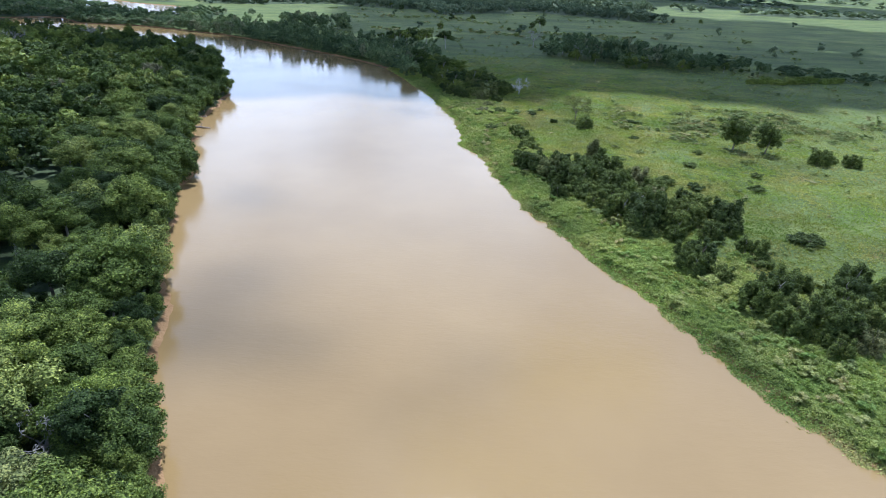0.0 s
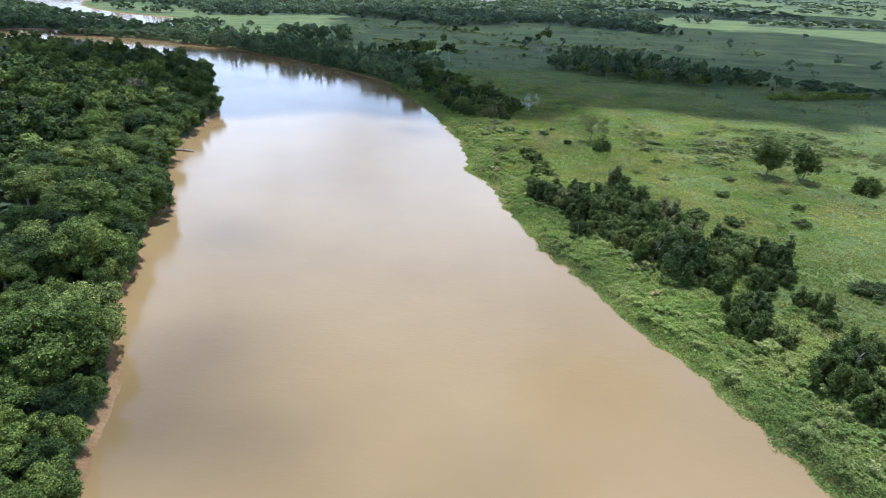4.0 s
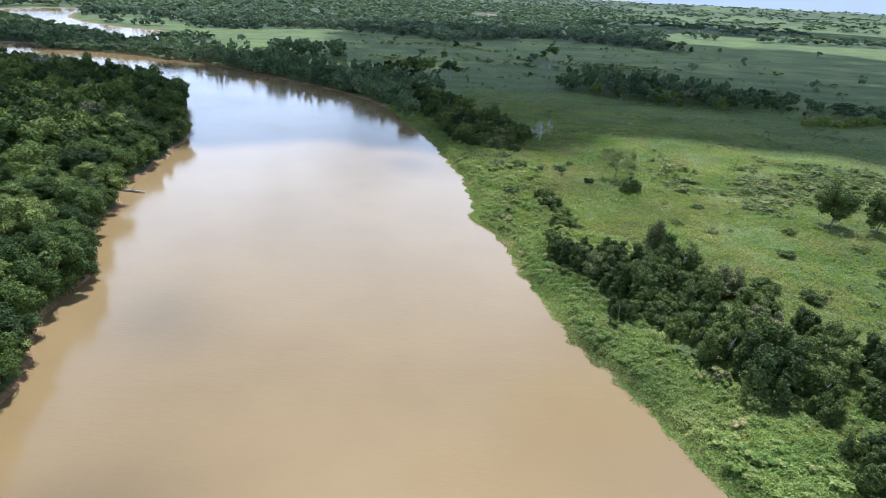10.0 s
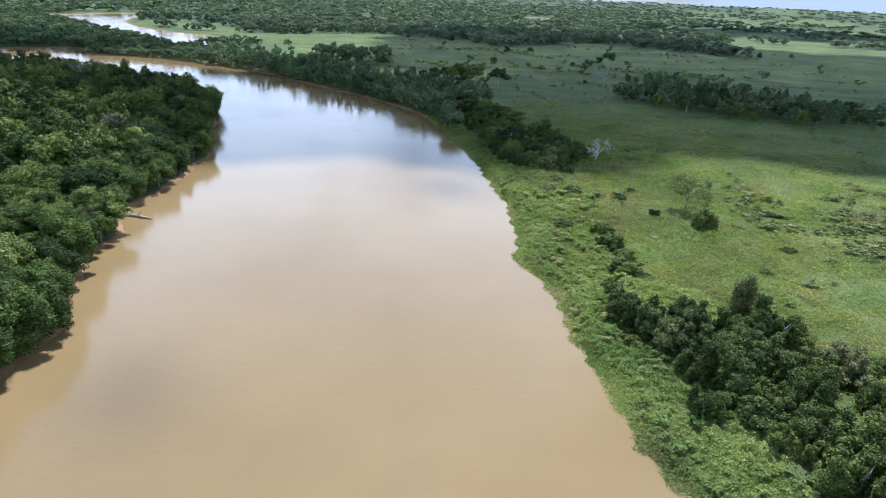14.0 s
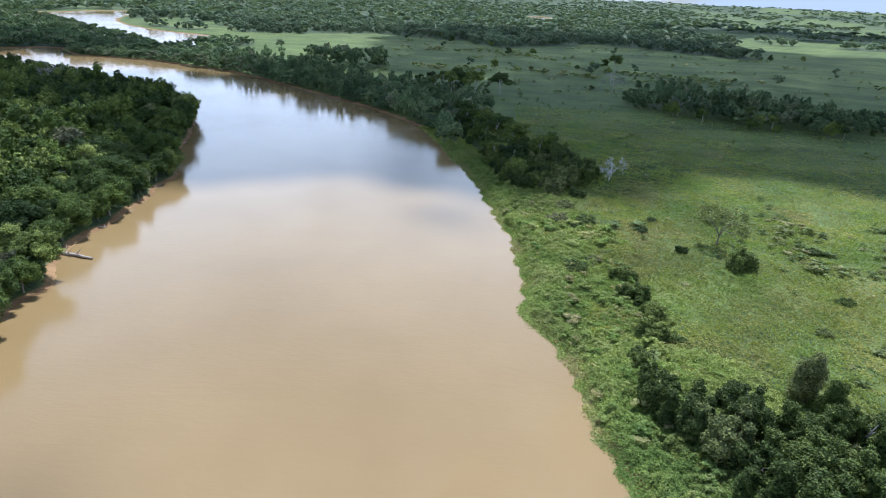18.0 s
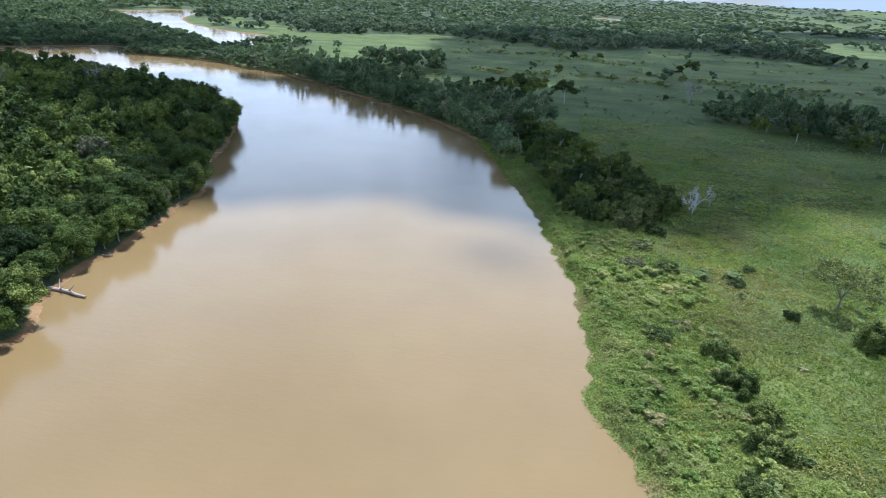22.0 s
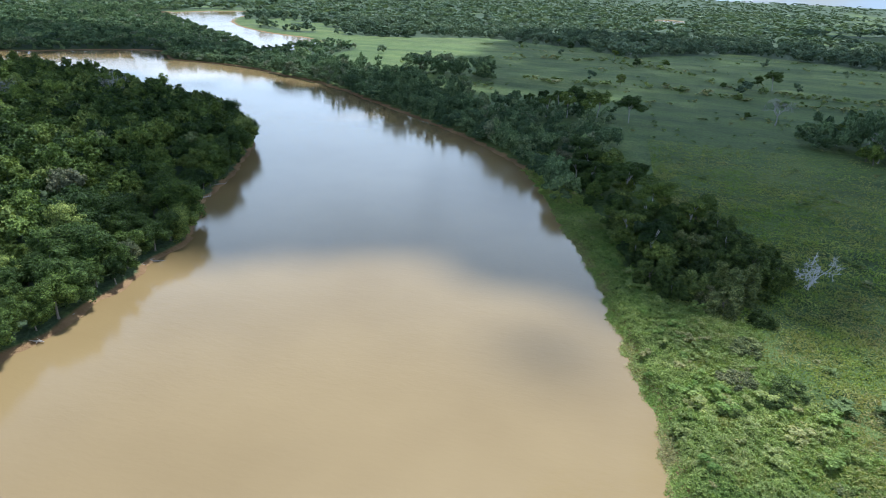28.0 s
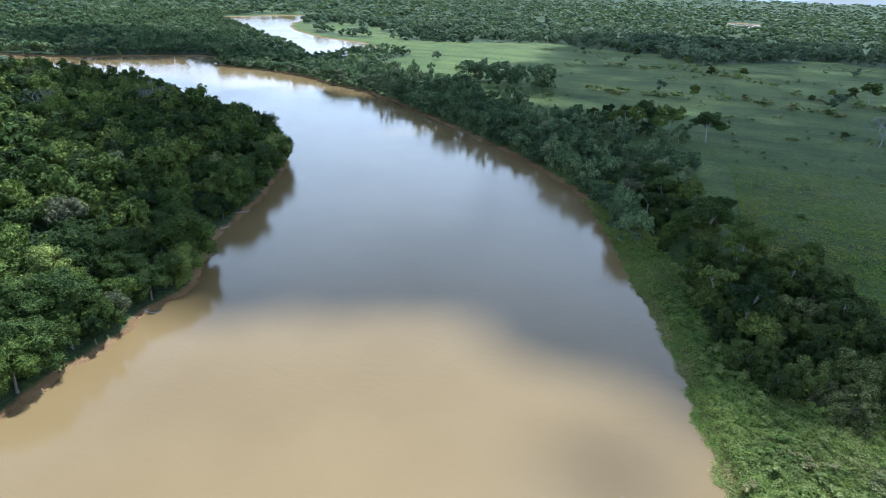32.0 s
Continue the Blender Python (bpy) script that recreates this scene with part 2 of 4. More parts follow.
def water_material():
    """Silt-laden river water: cloudy tan body under a glossy, faintly rippled skin."""
    m, n, l = material("silty_water")
    geo = n.new("ShaderNodeNewGeometry")
    pos = geo.outputs["Position"]
    silt = noise_node(n, l, pos, 0.018, 4)
    c = ramp(n, [(0.3, (0.228, 0.151, 0.060)), (0.7, (0.285, 0.194, 0.082))])
    l.new(silt.outputs["Fac"], c.inputs["Fac"])
    p, out = n.new("ShaderNodeBsdfPrincipled"), n.new("ShaderNodeOutputMaterial")
    p.inputs["IOR"].default_value = 1.38
    p.inputs["Specular IOR Level"].default_value = 1.0
    gust = noise_node(n, l, pos, 0.02, 2)
    gr = ramp(n, [(0.4, (0.07, 0.07, 0.07)), (0.65, (0.17, 0.17, 0.17))])
    l.new(gust.outputs["Fac"], gr.inputs["Fac"])
    l.new(gr.outputs["Color"], p.inputs["Roughness"])
    crest = n.new("ShaderNodeMapping")
    crest.inputs["Scale"].default_value = (0.45, 1.0, 1.0)
    l.new(pos, crest.inputs["Vector"])
    r1, r2 = noise_node(n, l, crest.outputs["Vector"], 0.95, 5, 0.7), noise_node(n, l, pos, 0.10, 3)
    mixed = mix_node(n, l, 0.5, r1.outputs["Color"], r2.outputs["Color"])
    b = n.new("ShaderNodeBump")
    b.inputs["Strength"].default_value, b.inputs["Distance"].default_value = 0.56, 0.14
    l.new(mixed, b.inputs["Height"])
    l.new(b.outputs["Normal"], p.inputs["Normal"])
    l.new(c.outputs["Color"], p.inputs["Base Color"])
    l.new(p.outputs["BSDF"], out.inputs["Surface"])
    return m


def cloud_material(name, clear):
    """White cloud; clear: the share of light that passes straight through its edge."""
    m, n, l = material(name)
    d, t = n.new("ShaderNodeBsdfDiffuse"), n.new("ShaderNodeBsdfTranslucent")
    mx, out = n.new("ShaderNodeMixShader"), n.new("ShaderNodeOutputMaterial")
    d.inputs["Color"].default_value = t.inputs["Color"].default_value = (0.8, 0.8, 0.8, 1)
    mx.inputs["Fac"].default_value = 0.08
    l.new(d.outputs["BSDF"], mx.inputs[1])
    l.new(t.outputs["BSDF"], mx.inputs[2])
    thin, open_air = n.new("ShaderNodeMixShader"), n.new("ShaderNodeBsdfTransparent")
    thin.inputs["Fac"].default_value = clear
    l.new(mx.outputs["Shader"], thin.inputs[1])
    l.new(open_air.outputs["BSDF"], thin.inputs[2])
    l.new(thin.outputs["Shader"], out.inputs["Surface"])
    return m


LAND, WATER, CLOUD, VEIL = ground_material(), water_material(), cloud_material("cloud_white", 0.0), cloud_material("thin_cloud", 0.87)
HALF = cloud_material("grey_cloud", 0.60)


# ---- mesh tools ----
def mesh_of(name, verts, polys, mat, smooth=False):
    """A mesh from an array of vertices and a list of index arrays, one for each number of corners."""
    me = bpy.data.meshes.new(name)
    verts = np.asarray(verts, np.float32)
    loops = np.concatenate([np.asarray(p, np.int32).ravel() for p in polys])
    counts = np.concatenate([np.full(len(p), np.asarray(p).shape[1], np.int32) for p in polys])
    me.vertices.add(len(verts))
    me.vertices.foreach_set("co", verts.ravel())
    me.loops.add(len(loops))
    me.loops.foreach_set("vertex_index", loops)
    me.polygons.add(len(counts))
    me.polygons.foreach_set("loop_start", np.concatenate([[0], np.cumsum(counts)[:-1]]).astype(np.int32))
    me.polygons.foreach_set("use_smooth", np.full(len(counts), smooth))
    me.update(calc_edges=True)
    me.materials.append(mat)
    return me


def part(name, me, parent, label=""):
    ob = new(name, me)
    ob.parent = parent
    return tagged(ob, label)


def unit(v):
    return v / np.maximum(np.linalg.norm(v, axis=-1, keepdims=True), 1e-9)


def leaves(rng, p, n, size, long=1.0, wide=0.42):
    """Pointed leaf sprays at points p that face along n, their tips hanging a little."""
    k = len(p)
    s = (size * rng.uniform(0.65, 1.35, k))[:, None]
    t = unit(np.cross(n, rng.normal(size=(k, 3))))
    b = np.cross(n, t)
    v = np.stack([p - b * s * 0.45 * long - t * s * wide, p - b * s * 0.3 * long + t * s * wide - n * s * 0.1, p + b * s * 0.65 * long - n * s * 0.14], 1)
    return v.reshape(-1, 3), np.arange(3 * k).reshape(-1, 3)


def ball(level):
    bm = bmesh.new()
    bmesh.ops.create_icosphere(bm, subdivisions=level, radius=1)
    v = np.array([x.co for x in bm.verts])
    f = np.array([[x.index for x in q.verts] for q in bm.faces])
    bm.free()
    return v, f


BALL1, BALL2 = ball(1), ball(2)


def toned(me, values):
    """Stores a tone from 0 to 1 for each spray."""
    me.attributes.new("tone", "FLOAT", "POINT").data.foreach_set("value", np.repeat(np.clip(values, 0.01, 0.99), 3).astype(np.float32))
    return me


class Pile:
    """Collects pieces of one mesh."""

    def __init__(self):
        self.v, self.f, self.n = [], {}, 0

    def add(self, v, f):
        self.f.setdefault(f.shape[1], []).append(f + self.n)
        self.v.append(v)
        self.n += len(v)

    def mesh(self, name, mat, smooth=False):
        return mesh_of(name, np.concatenate(self.v), [np.concatenate(x) for x in self.f.values()], mat, smooth)


def tube(points, radii, sides=6):
    """A tapered, bent round stem through the points."""
    pts, v = np.asarray(points, float), []
    ring = np.linspace(0, 2 * np.pi, sides, endpoint=False)
    for i, p in enumerate(pts):
        d = unit(pts[min(i + 1, len(pts) - 1)] - pts[max(i - 1, 0)])
        s = unit(np.cross(d, (0.31, 0.95, 0.12)))
        v.append(p + radii[i] * (np.cos(ring)[:, None] * s + np.sin(ring)[:, None] * np.cross(d, s)))
    k, j = np.arange(len(pts) - 1)[:, None] * sides, np.arange(sides)
    f = np.stack([k + j, k + (j + 1) % sides, k + sides + (j + 1) % sides, k + sides + j], -1).reshape(-1, 4)
    return np.concatenate(v), f


def lobes_for(rng, h, r, count, low, rough=0.0):
    """Centres and radii of the masses of a crown: a broken dome from low * h to h; rough: how uneven they are."""
    out = []
    for i in range(count):
        a, u = i * 2.4 + rng.uniform(-0.5, 0.5), math.sqrt((i + 0.5) / count)
        q = r * (0.42 + 0.20 * rng.random()) * (1.05 - 0.3 * rng.random()) * (1 - rough * rng.uniform(0.1, 0.75))
        d = (r - q * 0.8) * u * (1 + rough * rng.uniform(-0.2, 0.35))
        top = h * (1 - 0.34 * min(d / r, 1.1) ** 2 - rough * 0.45 * rng.random() ** 2) - q * 0.75
        z = top - (rng.random() ** 2) * max(top - low * h - q * 0.3, 0)
        out.append((d * math.cos(a), d * math.sin(a), max(z, q * 0.4), q))
    return np.array(out)


def column(rng, h, r, count):
    """The masses of a tall narrow bush, one over another."""
    z = np.linspace(0.1, 0.86, count) * h
    q = r * (1 - 0.45 * (z / h) ** 2) * rng.uniform(0.55, 0.85, count)
    return np.stack([rng.uniform(-0.4, 0.4, count) * r, rng.uniform(-0.4, 0.4, count) * r, z, q], 1)


def spires(rng, h, r, count):
    """The masses of an overgrown thicket: leafy spires of uneven height, close together."""
    out = []
    for i in range(count):
        a, u = i * 2.4 + rng.uniform(-0.6, 0.6), math.sqrt((i + 0.3) / count)
        top, q0 = h * (1.0 - 0.42 * u * rng.random()) * rng.uniform(0.72, 1.0), r * rng.uniform(0.24, 0.38)
        x, y = r * 0.8 * u * math.cos(a), r * 0.8 * u * math.sin(a)
        for z in np.arange(0.35, 1.01, 0.22):
            q = q0 * (1.15 - 0.45 * z) * rng.uniform(0.75, 1.15)
            out.append((x + rng.uniform(-0.3, 0.3) * q0, y + rng.uniform(-0.3, 0.3) * q0, max(z * top - q * 0.7, q * 0.4), q))
    return np.array(out)


def tufts(rng, lobes, count):
    """Breaks each mass of a crown into small rounded tufts over its upper and outer side."""
    out = [lobes * (1, 1, 1, 0.74)]
    for _ in range(count):
        d = unit(rng.normal(size=(len(lobes), 3)) + (0, 0, 0.55))
        q = lobes[:, 3:]
        out.append(np.concatenate([lobes[:, :3] + d * q * rng.uniform(0.62, 0.9, (len(lobes), 1)), q * rng.uniform(0.26, 0.46, (len(lobes), 1))], 1))
    out = np.concatenate(out)
    return out[out[:, 2] > 0.05 * out[:, 2].max()]


def crown(rng, masses, count, size, squash=0.8, core=True, fine=BALL1, droop=0.3, split=0):
    """Leaf sprays over the outside of the crown's masses, or of the tufts they split into, with inner masses behind them."""
    pile = Pile()
    lobes = tufts(rng, masses, split) if split else masses
    w = lobes[:, 3] ** 2
    pick = rng.choice(len(lobes), int(count * 1.6), p=w / w.sum())
    d = unit(rng.normal(size=(len(pick), 3)) + (0, 0, 0.35))
    c, q = lobes[pick, :3], lobes[pick, 3:]
    p = c + d * q * (1, 1, squash) * (1.24 - 0.5 * rng.random((len(pick), 1)) ** 1.2)
    off = (p[:, None] - lobes[None, :, :3]) / (lobes[None, :, 3:] * np.array((1, 1, squash)))
    keep = ((np.linalg.norm(off, axis=2) > 0.72).sum(1) >= len(lobes)) & (p[:, 2] > 0.1)
    p, d = p[keep][:count], d[keep][:count]
    n = unit(d + rng.normal(size=d.shape) * 0.5 + (0, 0, droop))
    pile.add(*leaves(rng, p, n, size))
    if core:
        for x, y, z, q in masses:
            bump = 1 + 0.2 * rng.uniform(-1, 1, (len(fine[0]), 1))
            v = fine[0] * bump * q * 0.68 * (1, 1, squash) + (x, y, z)
            v[:, 2] = np.maximum(v[:, 2], 0.02)
            pile.add(v, fine[1])
    return pile


def stems(rng, lobes, h, thick, base=1):
    """A trunk, or several stems, that fork towards the crown's masses."""
    pile = Pile()
    top = np.array((0.1 * h * rng.uniform(-1, 1), 0.1 * h * rng.uniform(-1, 1), 0.5 * h))
    mid = top * (0.35, 0.35, 0.5)
    pile.add(*tube([(0, 0, -0.3), (0, 0, 0.3), mid, top], [thick * 1.5, thick, thick * 0.8, thick * 0.6], 7))
    for x, y, z, q in lobes[: 7]:
        start = mid + (top - mid) * rng.uniform(0.1, 1)
        end = np.array((x, y, z))
        bend = start + (end - start) * 0.5 + (0, 0, 0.08 * h)
        pile.add(*tube([start, bend, end], [thick * 0.5, thick * 0.34, thick * 0.12], 5))
    for i in range(base - 1):
        a = rng.uniform(0, 6.28)
        x, y, z, q = lobes[rng.integers(len(lobes))]
        pile.add(*tube([(0.5 * math.cos(a), 0.5 * math.sin(a), -0.2), (x * 0.6, y * 0.6, z * 0.6), (x, y, z)], [thick * 0.6, thick * 0.4, thick * 0.12], 5))
    return pile


# ---- plan of the river ----
RIGHT = [(200, -400), (150, -200), (104, -60), (75, 20), (58.7, 48), (53.5, 57), (51.8, 63.5), (48, 73), (44.8, 85), (40.2, 95), (37.6, 103), (33.6, 113.5), (32, 119.5), (26.8, 129), (24.9, 138),
         (24.2, 147), (19.8, 158.5), (18.9, 172), (16.2, 181), (12.6, 187.5), (11.8, 194), (13, 202), (11.4, 214), (11.3, 225), (7.8, 234), (6.3, 243), (4, 252), (2.2, 262), (-2.2, 277), (-6.6, 289),
         (-12, 308), (-20.4, 331), (-26.5, 343), (-39.5, 361), (-60, 383.5), (-88, 409), (-117, 434), (-159, 469), (-190, 484), (-222, 501), (-256, 509.5), (-290, 511), (-300, 521), (-318, 541),
         (-338, 546), (-366, 522), (-398, 490), (-431, 473), (-520, 440), (-640, 430), (-850, 470)]
LEFT = [(-850, 400), (-640, 365), (-520, 372), (-430, 398), (-335, 414), (-252, 405), (-195, 384), (-150, 362), (-122, 337), (-117, 327), (-109, 309), (-103, 288.5), (-96.5, 271), (-91, 261),
        (-87, 253), (-87, 245), (-84.5, 233), (-85, 226), (-84, 214), (-83.5, 201), (-80.5, 193), (-76.5, 186), (-77, 179), (-73, 168), (-64, 147), (-62.5, 132), (-56.3, 119), (-56, 113), (-51.5, 101),
        (-42.5, 80), (-39.8, 71.5), (-36, 59), (-28, 42), (-16, 20), (12, -60), (50, -200), (90, -400)]
# the next bend of the river, seen over the trees
NEXT_NEAR = [(-262, 664), (-256, 624), (-268, 582), (-292, 606), (-342, 654), (-405, 710), (-468, 770), (-560, 852), (-640, 900)]
NEXT_FAR = [(-644, 930), (-634, 985), (-614, 1062), (-590, 1088), (-560, 1050), (-515, 940), (-475, 863), (-421, 800), (-366, 755), (-330, 736), (-296, 722), (-270, 694)]
ACROSS = np.array([(-240, 528), (-205, 550), (-215, 650), (-250, 676), (-258, 624), (-268, 584), (-292, 608), (-342, 656), (-405, 712), (-468, 772), (-560, 854), (-646, 904), (-650, 1080), (-858, 1080),
                   (-858, 475), (-640, 432), (-520, 442), (-431, 475), (-398, 492), (-366, 524), (-338, 548), (-318, 543), (-300, 523), (-290, 513)], float)


def spline(points, steps=6):
    p = np.array(points, float)
    p = np.concatenate([[2 * p[0] - p[1]], p, [2 * p[-1] - p[-2]]])
    t = np.linspace(0, 1, steps, endpoint=False)[:, None]
    out = [0.5 * (2 * b + (c - a) * t + (2 * a - 5 * b + 4 * c - d) * t**2 + (3 * b - a - 3 * c + d) * t**3) for a, b, c, d in zip(p, p[1:], p[2:], p[3:])]
    return np.concatenate(out + [p[-2:-1]])


def wiggle(line, size, rng):
    """Small coves and points along a bank."""
    s = np.concatenate([[0], np.cumsum(np.linalg.norm(np.diff(line, axis=0), axis=1))])
    side = unit(np.gradient(line, axis=0))[:, ::-1] * (1, -1)
    w = sum(np.sin(s / k + rng.uniform(0, 6)) * g for k, g in ((1.3, 0.35), (2.9, 0.6), (6.1, 0.8)))
    return line + side * (w * size)[:, None]


rng = np.random.default_rng(7)
BANK_R, BANK_L = wiggle(spline(RIGHT), 0.26, rng), wiggle(spline(LEFT), 0.55, rng)
SHORE = np.concatenate([BANK_R, BANK_L])
NEAR2, FAR2 = spline(NEXT_NEAR), spline(NEXT_FAR)
SHORE2 = np.concatenate([NEAR2, FAR2])


def inside(x, y, poly):
    odd = np.zeros(x.shape, bool)
    for (x0, y0), (x1, y1) in zip(poly, np.roll(poly, -1, 0)):
        if y0 != y1:
            odd ^= ((y0 > y) != (y1 > y)) & (x < (x1 - x0) * (y - y0) / (y1 - y0) + x0)
    return odd


def far_from(x, y, line):
    best = np.full(x.shape, 1e9)
    for (x0, y0), (x1, y1) in zip(line, line[1:]):
        dx, dy = x1 - x0, y1 - y0
        t = np.clip(((x - x0) * dx + (y - y0) * dy) / (dx * dx + dy * dy + 1e-9), 0, 1)
        np.minimum(best, (x - x0 - t * dx) ** 2 + (y - y0 - t * dy) ** 2, out=best)
    return np.sqrt(best)


POND = np.array([(115 + 36 * math.cos(a) + 6 * math.sin(3 * a), 1650 + 120 * math.sin(a)) for a in np.linspace(0, 2 * np.pi, 24, endpoint=False)])
GX, GY = np.arange(-860, 400, 3.0), np.arange(-420, 1240, 3.0)
gx, gy = np.meshgrid(GX, GY, indexing="ij")
wet = inside(gx, gy, SHORE) | inside(gx, gy, SHORE2)
SDF_R, SDF_L = far_from(gx, gy, BANK_R), far_from(gx, gy, BANK_L)
SDF = np.where(wet, -1, 1) * np.minimum(np.minimum(SDF_R, SDF_L), far_from(gx, gy, np.concatenate([SHORE2, SHORE2[:1]])))


def sample(grid, x, y):
    """Looks a value up in a plan grid."""
    u, v = np.clip((x - GX[0]) / 3, 0, len(GX) - 1.001), np.clip((y - GY[0]) / 3, 0, len(GY) - 1.001)
    i, j = u.astype(int), v.astype(int)
    u, v = u - i, v - j
    return grid[i, j] * (1 - u) * (1 - v) + grid[i + 1, j] * u * (1 - v) + grid[i, j + 1] * (1 - u) * v + grid[i + 1, j + 1] * u * v


def step(a, b, x):
    t = np.clip((x - a) / (b - a), 0, 1)
    return t * t * (3 - 2 * t)


def waves(x, y, size, seed):
    """Smooth, irregular values from -1 to 1 over the plan."""
    g = np.random.default_rng(seed)
    out = 0
    for _ in range(6):
        a, k, s = g.uniform(0, 6.28), 6.28 / size * g.uniform(0.6, 1.9), g.uniform(0, 6.28)
        out = out + np.sin(x * k * math.cos(a) + y * k * math.sin(a) + s + 0.8 * np.sin((x * math.sin(a) - y * math.cos(a)) * k * 0.7))
    return out / 3.2


def lumps(x, y, cell, seed):
    """Uneven lumps from -1 to 1, of about the size of a cell."""
    g = np.random.default_rng(seed).uniform(-1, 1, (256, 256))
    u, v = x / cell + 0.31 * y / cell, y / cell - 0.31 * x / cell
    i, j = np.floor(u).astype(int), np.floor(v).astype(int)
    u, v = u - i, v - j
    u, v = u * u * (3 - 2 * u), v * v * (3 - 2 * v)
    i, j, i1, j1 = i % 256, j % 256, (i + 1) % 256, (j + 1) % 256
    return g[i, j] * (1 - u) * (1 - v) + g[i1, j] * u * (1 - v) + g[i, j1] * (1 - u) * v + g[i1, j1] * u * v


def height(x, y):
    """The land: a bank about a metre high, a flat plain, a rise at the horizon."""
    s = sample(SDF, x, y)
    land = 0.15 + 0.85 * step(0.1, 2.2, s) + 0.35 * step(3, 25, s) + 0.12 * waves(x, y, 17, 3) * step(2, 8, s)
    z = np.where(s > 0, land * step(-0.2, 0.6, s), -1.4 * step(0, 6, -s))
    pond = np.hypot((x - 115) / 36, (y - 1650) / 120)
    z = np.where(pond < 1.25, -1.0 + 2.0 * step(0.92, 1.25, pond), z)
    return z + 33 * step(3000, 4950, np.hypot(x, y))


def wooded(x, y):
    """Where the plan is under trees: the left land, the tree lines and woods of the plain."""
    s, dl, dr = sample(SDF, x, y), sample(SDF_L, x, y), sample(SDF_R, x, y)
    off = (x < -840) | (x > 380) | (y > 1220)
    left = np.where(off, x < -600, (dl < dr) | inside(x, y, ACROSS))
    w = waves(x, y, 420, 12) + 0.5 * waves(x, y, 130, 13)
    base = np.interp(x, [-300, -217, -143, -98, -44, 9, 31, 112, 181, 221, 268, 340], [760, 790, 850, 830, 800, 740, 690, 860, 810, 770, 745, 760])
    east = 0.33 * y - 120
    out = left & (off | (s > 1))
    out |= ~left & (y > base) & (y < base + 380) & (x < 275) & (w > -0.75) & (off | (s > 15))
    out |= ~left & (y > 1150) & (x < east) & (w > -0.9)
    out |= (x > 300) & (y > 975 + 0.06 * (x - 300)) & (y < 1110) & (w > -0.7)
    out |= (x >= east) & (y > 1150) & (w > 0.35)
    out |= (x >= east) & (y > 2600) & (w > -0.1)
    out &= np.hypot((x - 115) / 44, (y - 1640) / 150) > 1
    out &= ~((x > 60) & (x < 150) & (y > 1430) & (y < 1650))
    for cx, cy, rx, ry in CLEAR:
        out &= ((x - cx) / rx) ** 2 + ((y - cy) / ry) ** 2 > 1
    return out


CLEAR = [(-92, 122, 12, 17), (-76, 84, 7, 10)]      # small glades in the left forest


# ---- ground and water ----
def spread(fine0, fine1, fine, lo, hi, mid0, mid1, mid):
    core = list(np.arange(fine0, fine1, fine))
    up, down = [core[-1]], [core[0]]
    while up[-1] < hi:
        up.append(up[-1] + (mid if up[-1] < mid1 else (up[-1] - mid1) * 0.09 + mid))
    while down[-1] > lo:
        down.append(down[-1] - (mid if down[-1] > mid0 else (mid0 - down[-1]) * 0.09 + mid))
    return np.array(down[:0:-1] + core + up[1:])


xs = spread(-125, 85, 2.0, -4900, 4900, -420, 300, 6)
ys = spread(20, 345, 2.0, -1500, 4900, -120, 800, 6)
vx, vy = np.meshgrid(xs, ys, indexing="ij")
k = np.arange(len(xs) - 1)[:, None] * len(ys) + np.arange(len(ys) - 1)
quads = np.stack([k, k + len(ys), k + len(ys) + 1, k + 1], -1).reshape(-1, 4)
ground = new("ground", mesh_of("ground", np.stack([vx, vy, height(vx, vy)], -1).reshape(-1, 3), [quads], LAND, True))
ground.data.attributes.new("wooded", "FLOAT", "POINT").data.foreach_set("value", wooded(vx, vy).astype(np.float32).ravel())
tagged(ground, "flat green floodplain with low reddish earth banks", "ground", kind="structure")


def sheet(name, x0, y0, x1, y1, cell, label):
    ax, ay = np.linspace(x0, x1, max(2, int((x1 - x0) / cell))), np.linspace(y0, y1, max(2, int((y1 - y0) / cell)))
    px, py = np.meshgrid(ax, ay, indexing="ij")
    kk = np.arange(len(ax) - 1)[:, None] * len(ay) + np.arange(len(ay) - 1)
    f = np.stack([kk, kk + len(ay), kk + len(ay) + 1, kk + 1], -1).reshape(-1, 4)
    ob = new(name, mesh_of(name, np.stack([px, py, 0 * px], -1).reshape(-1, 3), [f], WATER, True))
    return tagged(ob, label, "river" if "river" in name else "pond", kind="structure")


sheet("river_water", -855, -410, 260, 1200, 20, "broad calm river of silty tan brown water")
sheet("pond_water", 70, 1515, 160, 1785, 20, "small far pond shining among the trees")


# ---- plants: one of each kind, then copies ----
def plant(name, seed, h, r, count, low, sprays, size, thick, mat, bark, label, category, group, squash=0.8, base=1, droop=0.3, fine=BALL1, rough=0.62, narrow=False):
    g = np.random.default_rng(seed)
    lobes = spires(g, h, r, count) if narrow == 2 else column(g, h, r, count) if narrow else lobes_for(g, h, r, count, low, rough)
    ob = new(name)
    part("trunk" if base == 1 else "stems", stems(g, lobes, h, thick, base).mesh("trunk", bark), ob)
    part("crown", crown(g, lobes, sprays, size, squash, fine=fine, droop=droop, split=3 if narrow else 6).mesh("crown", mat), ob)
    ob["height"] = h
    return tagged(ob, label, category, group)


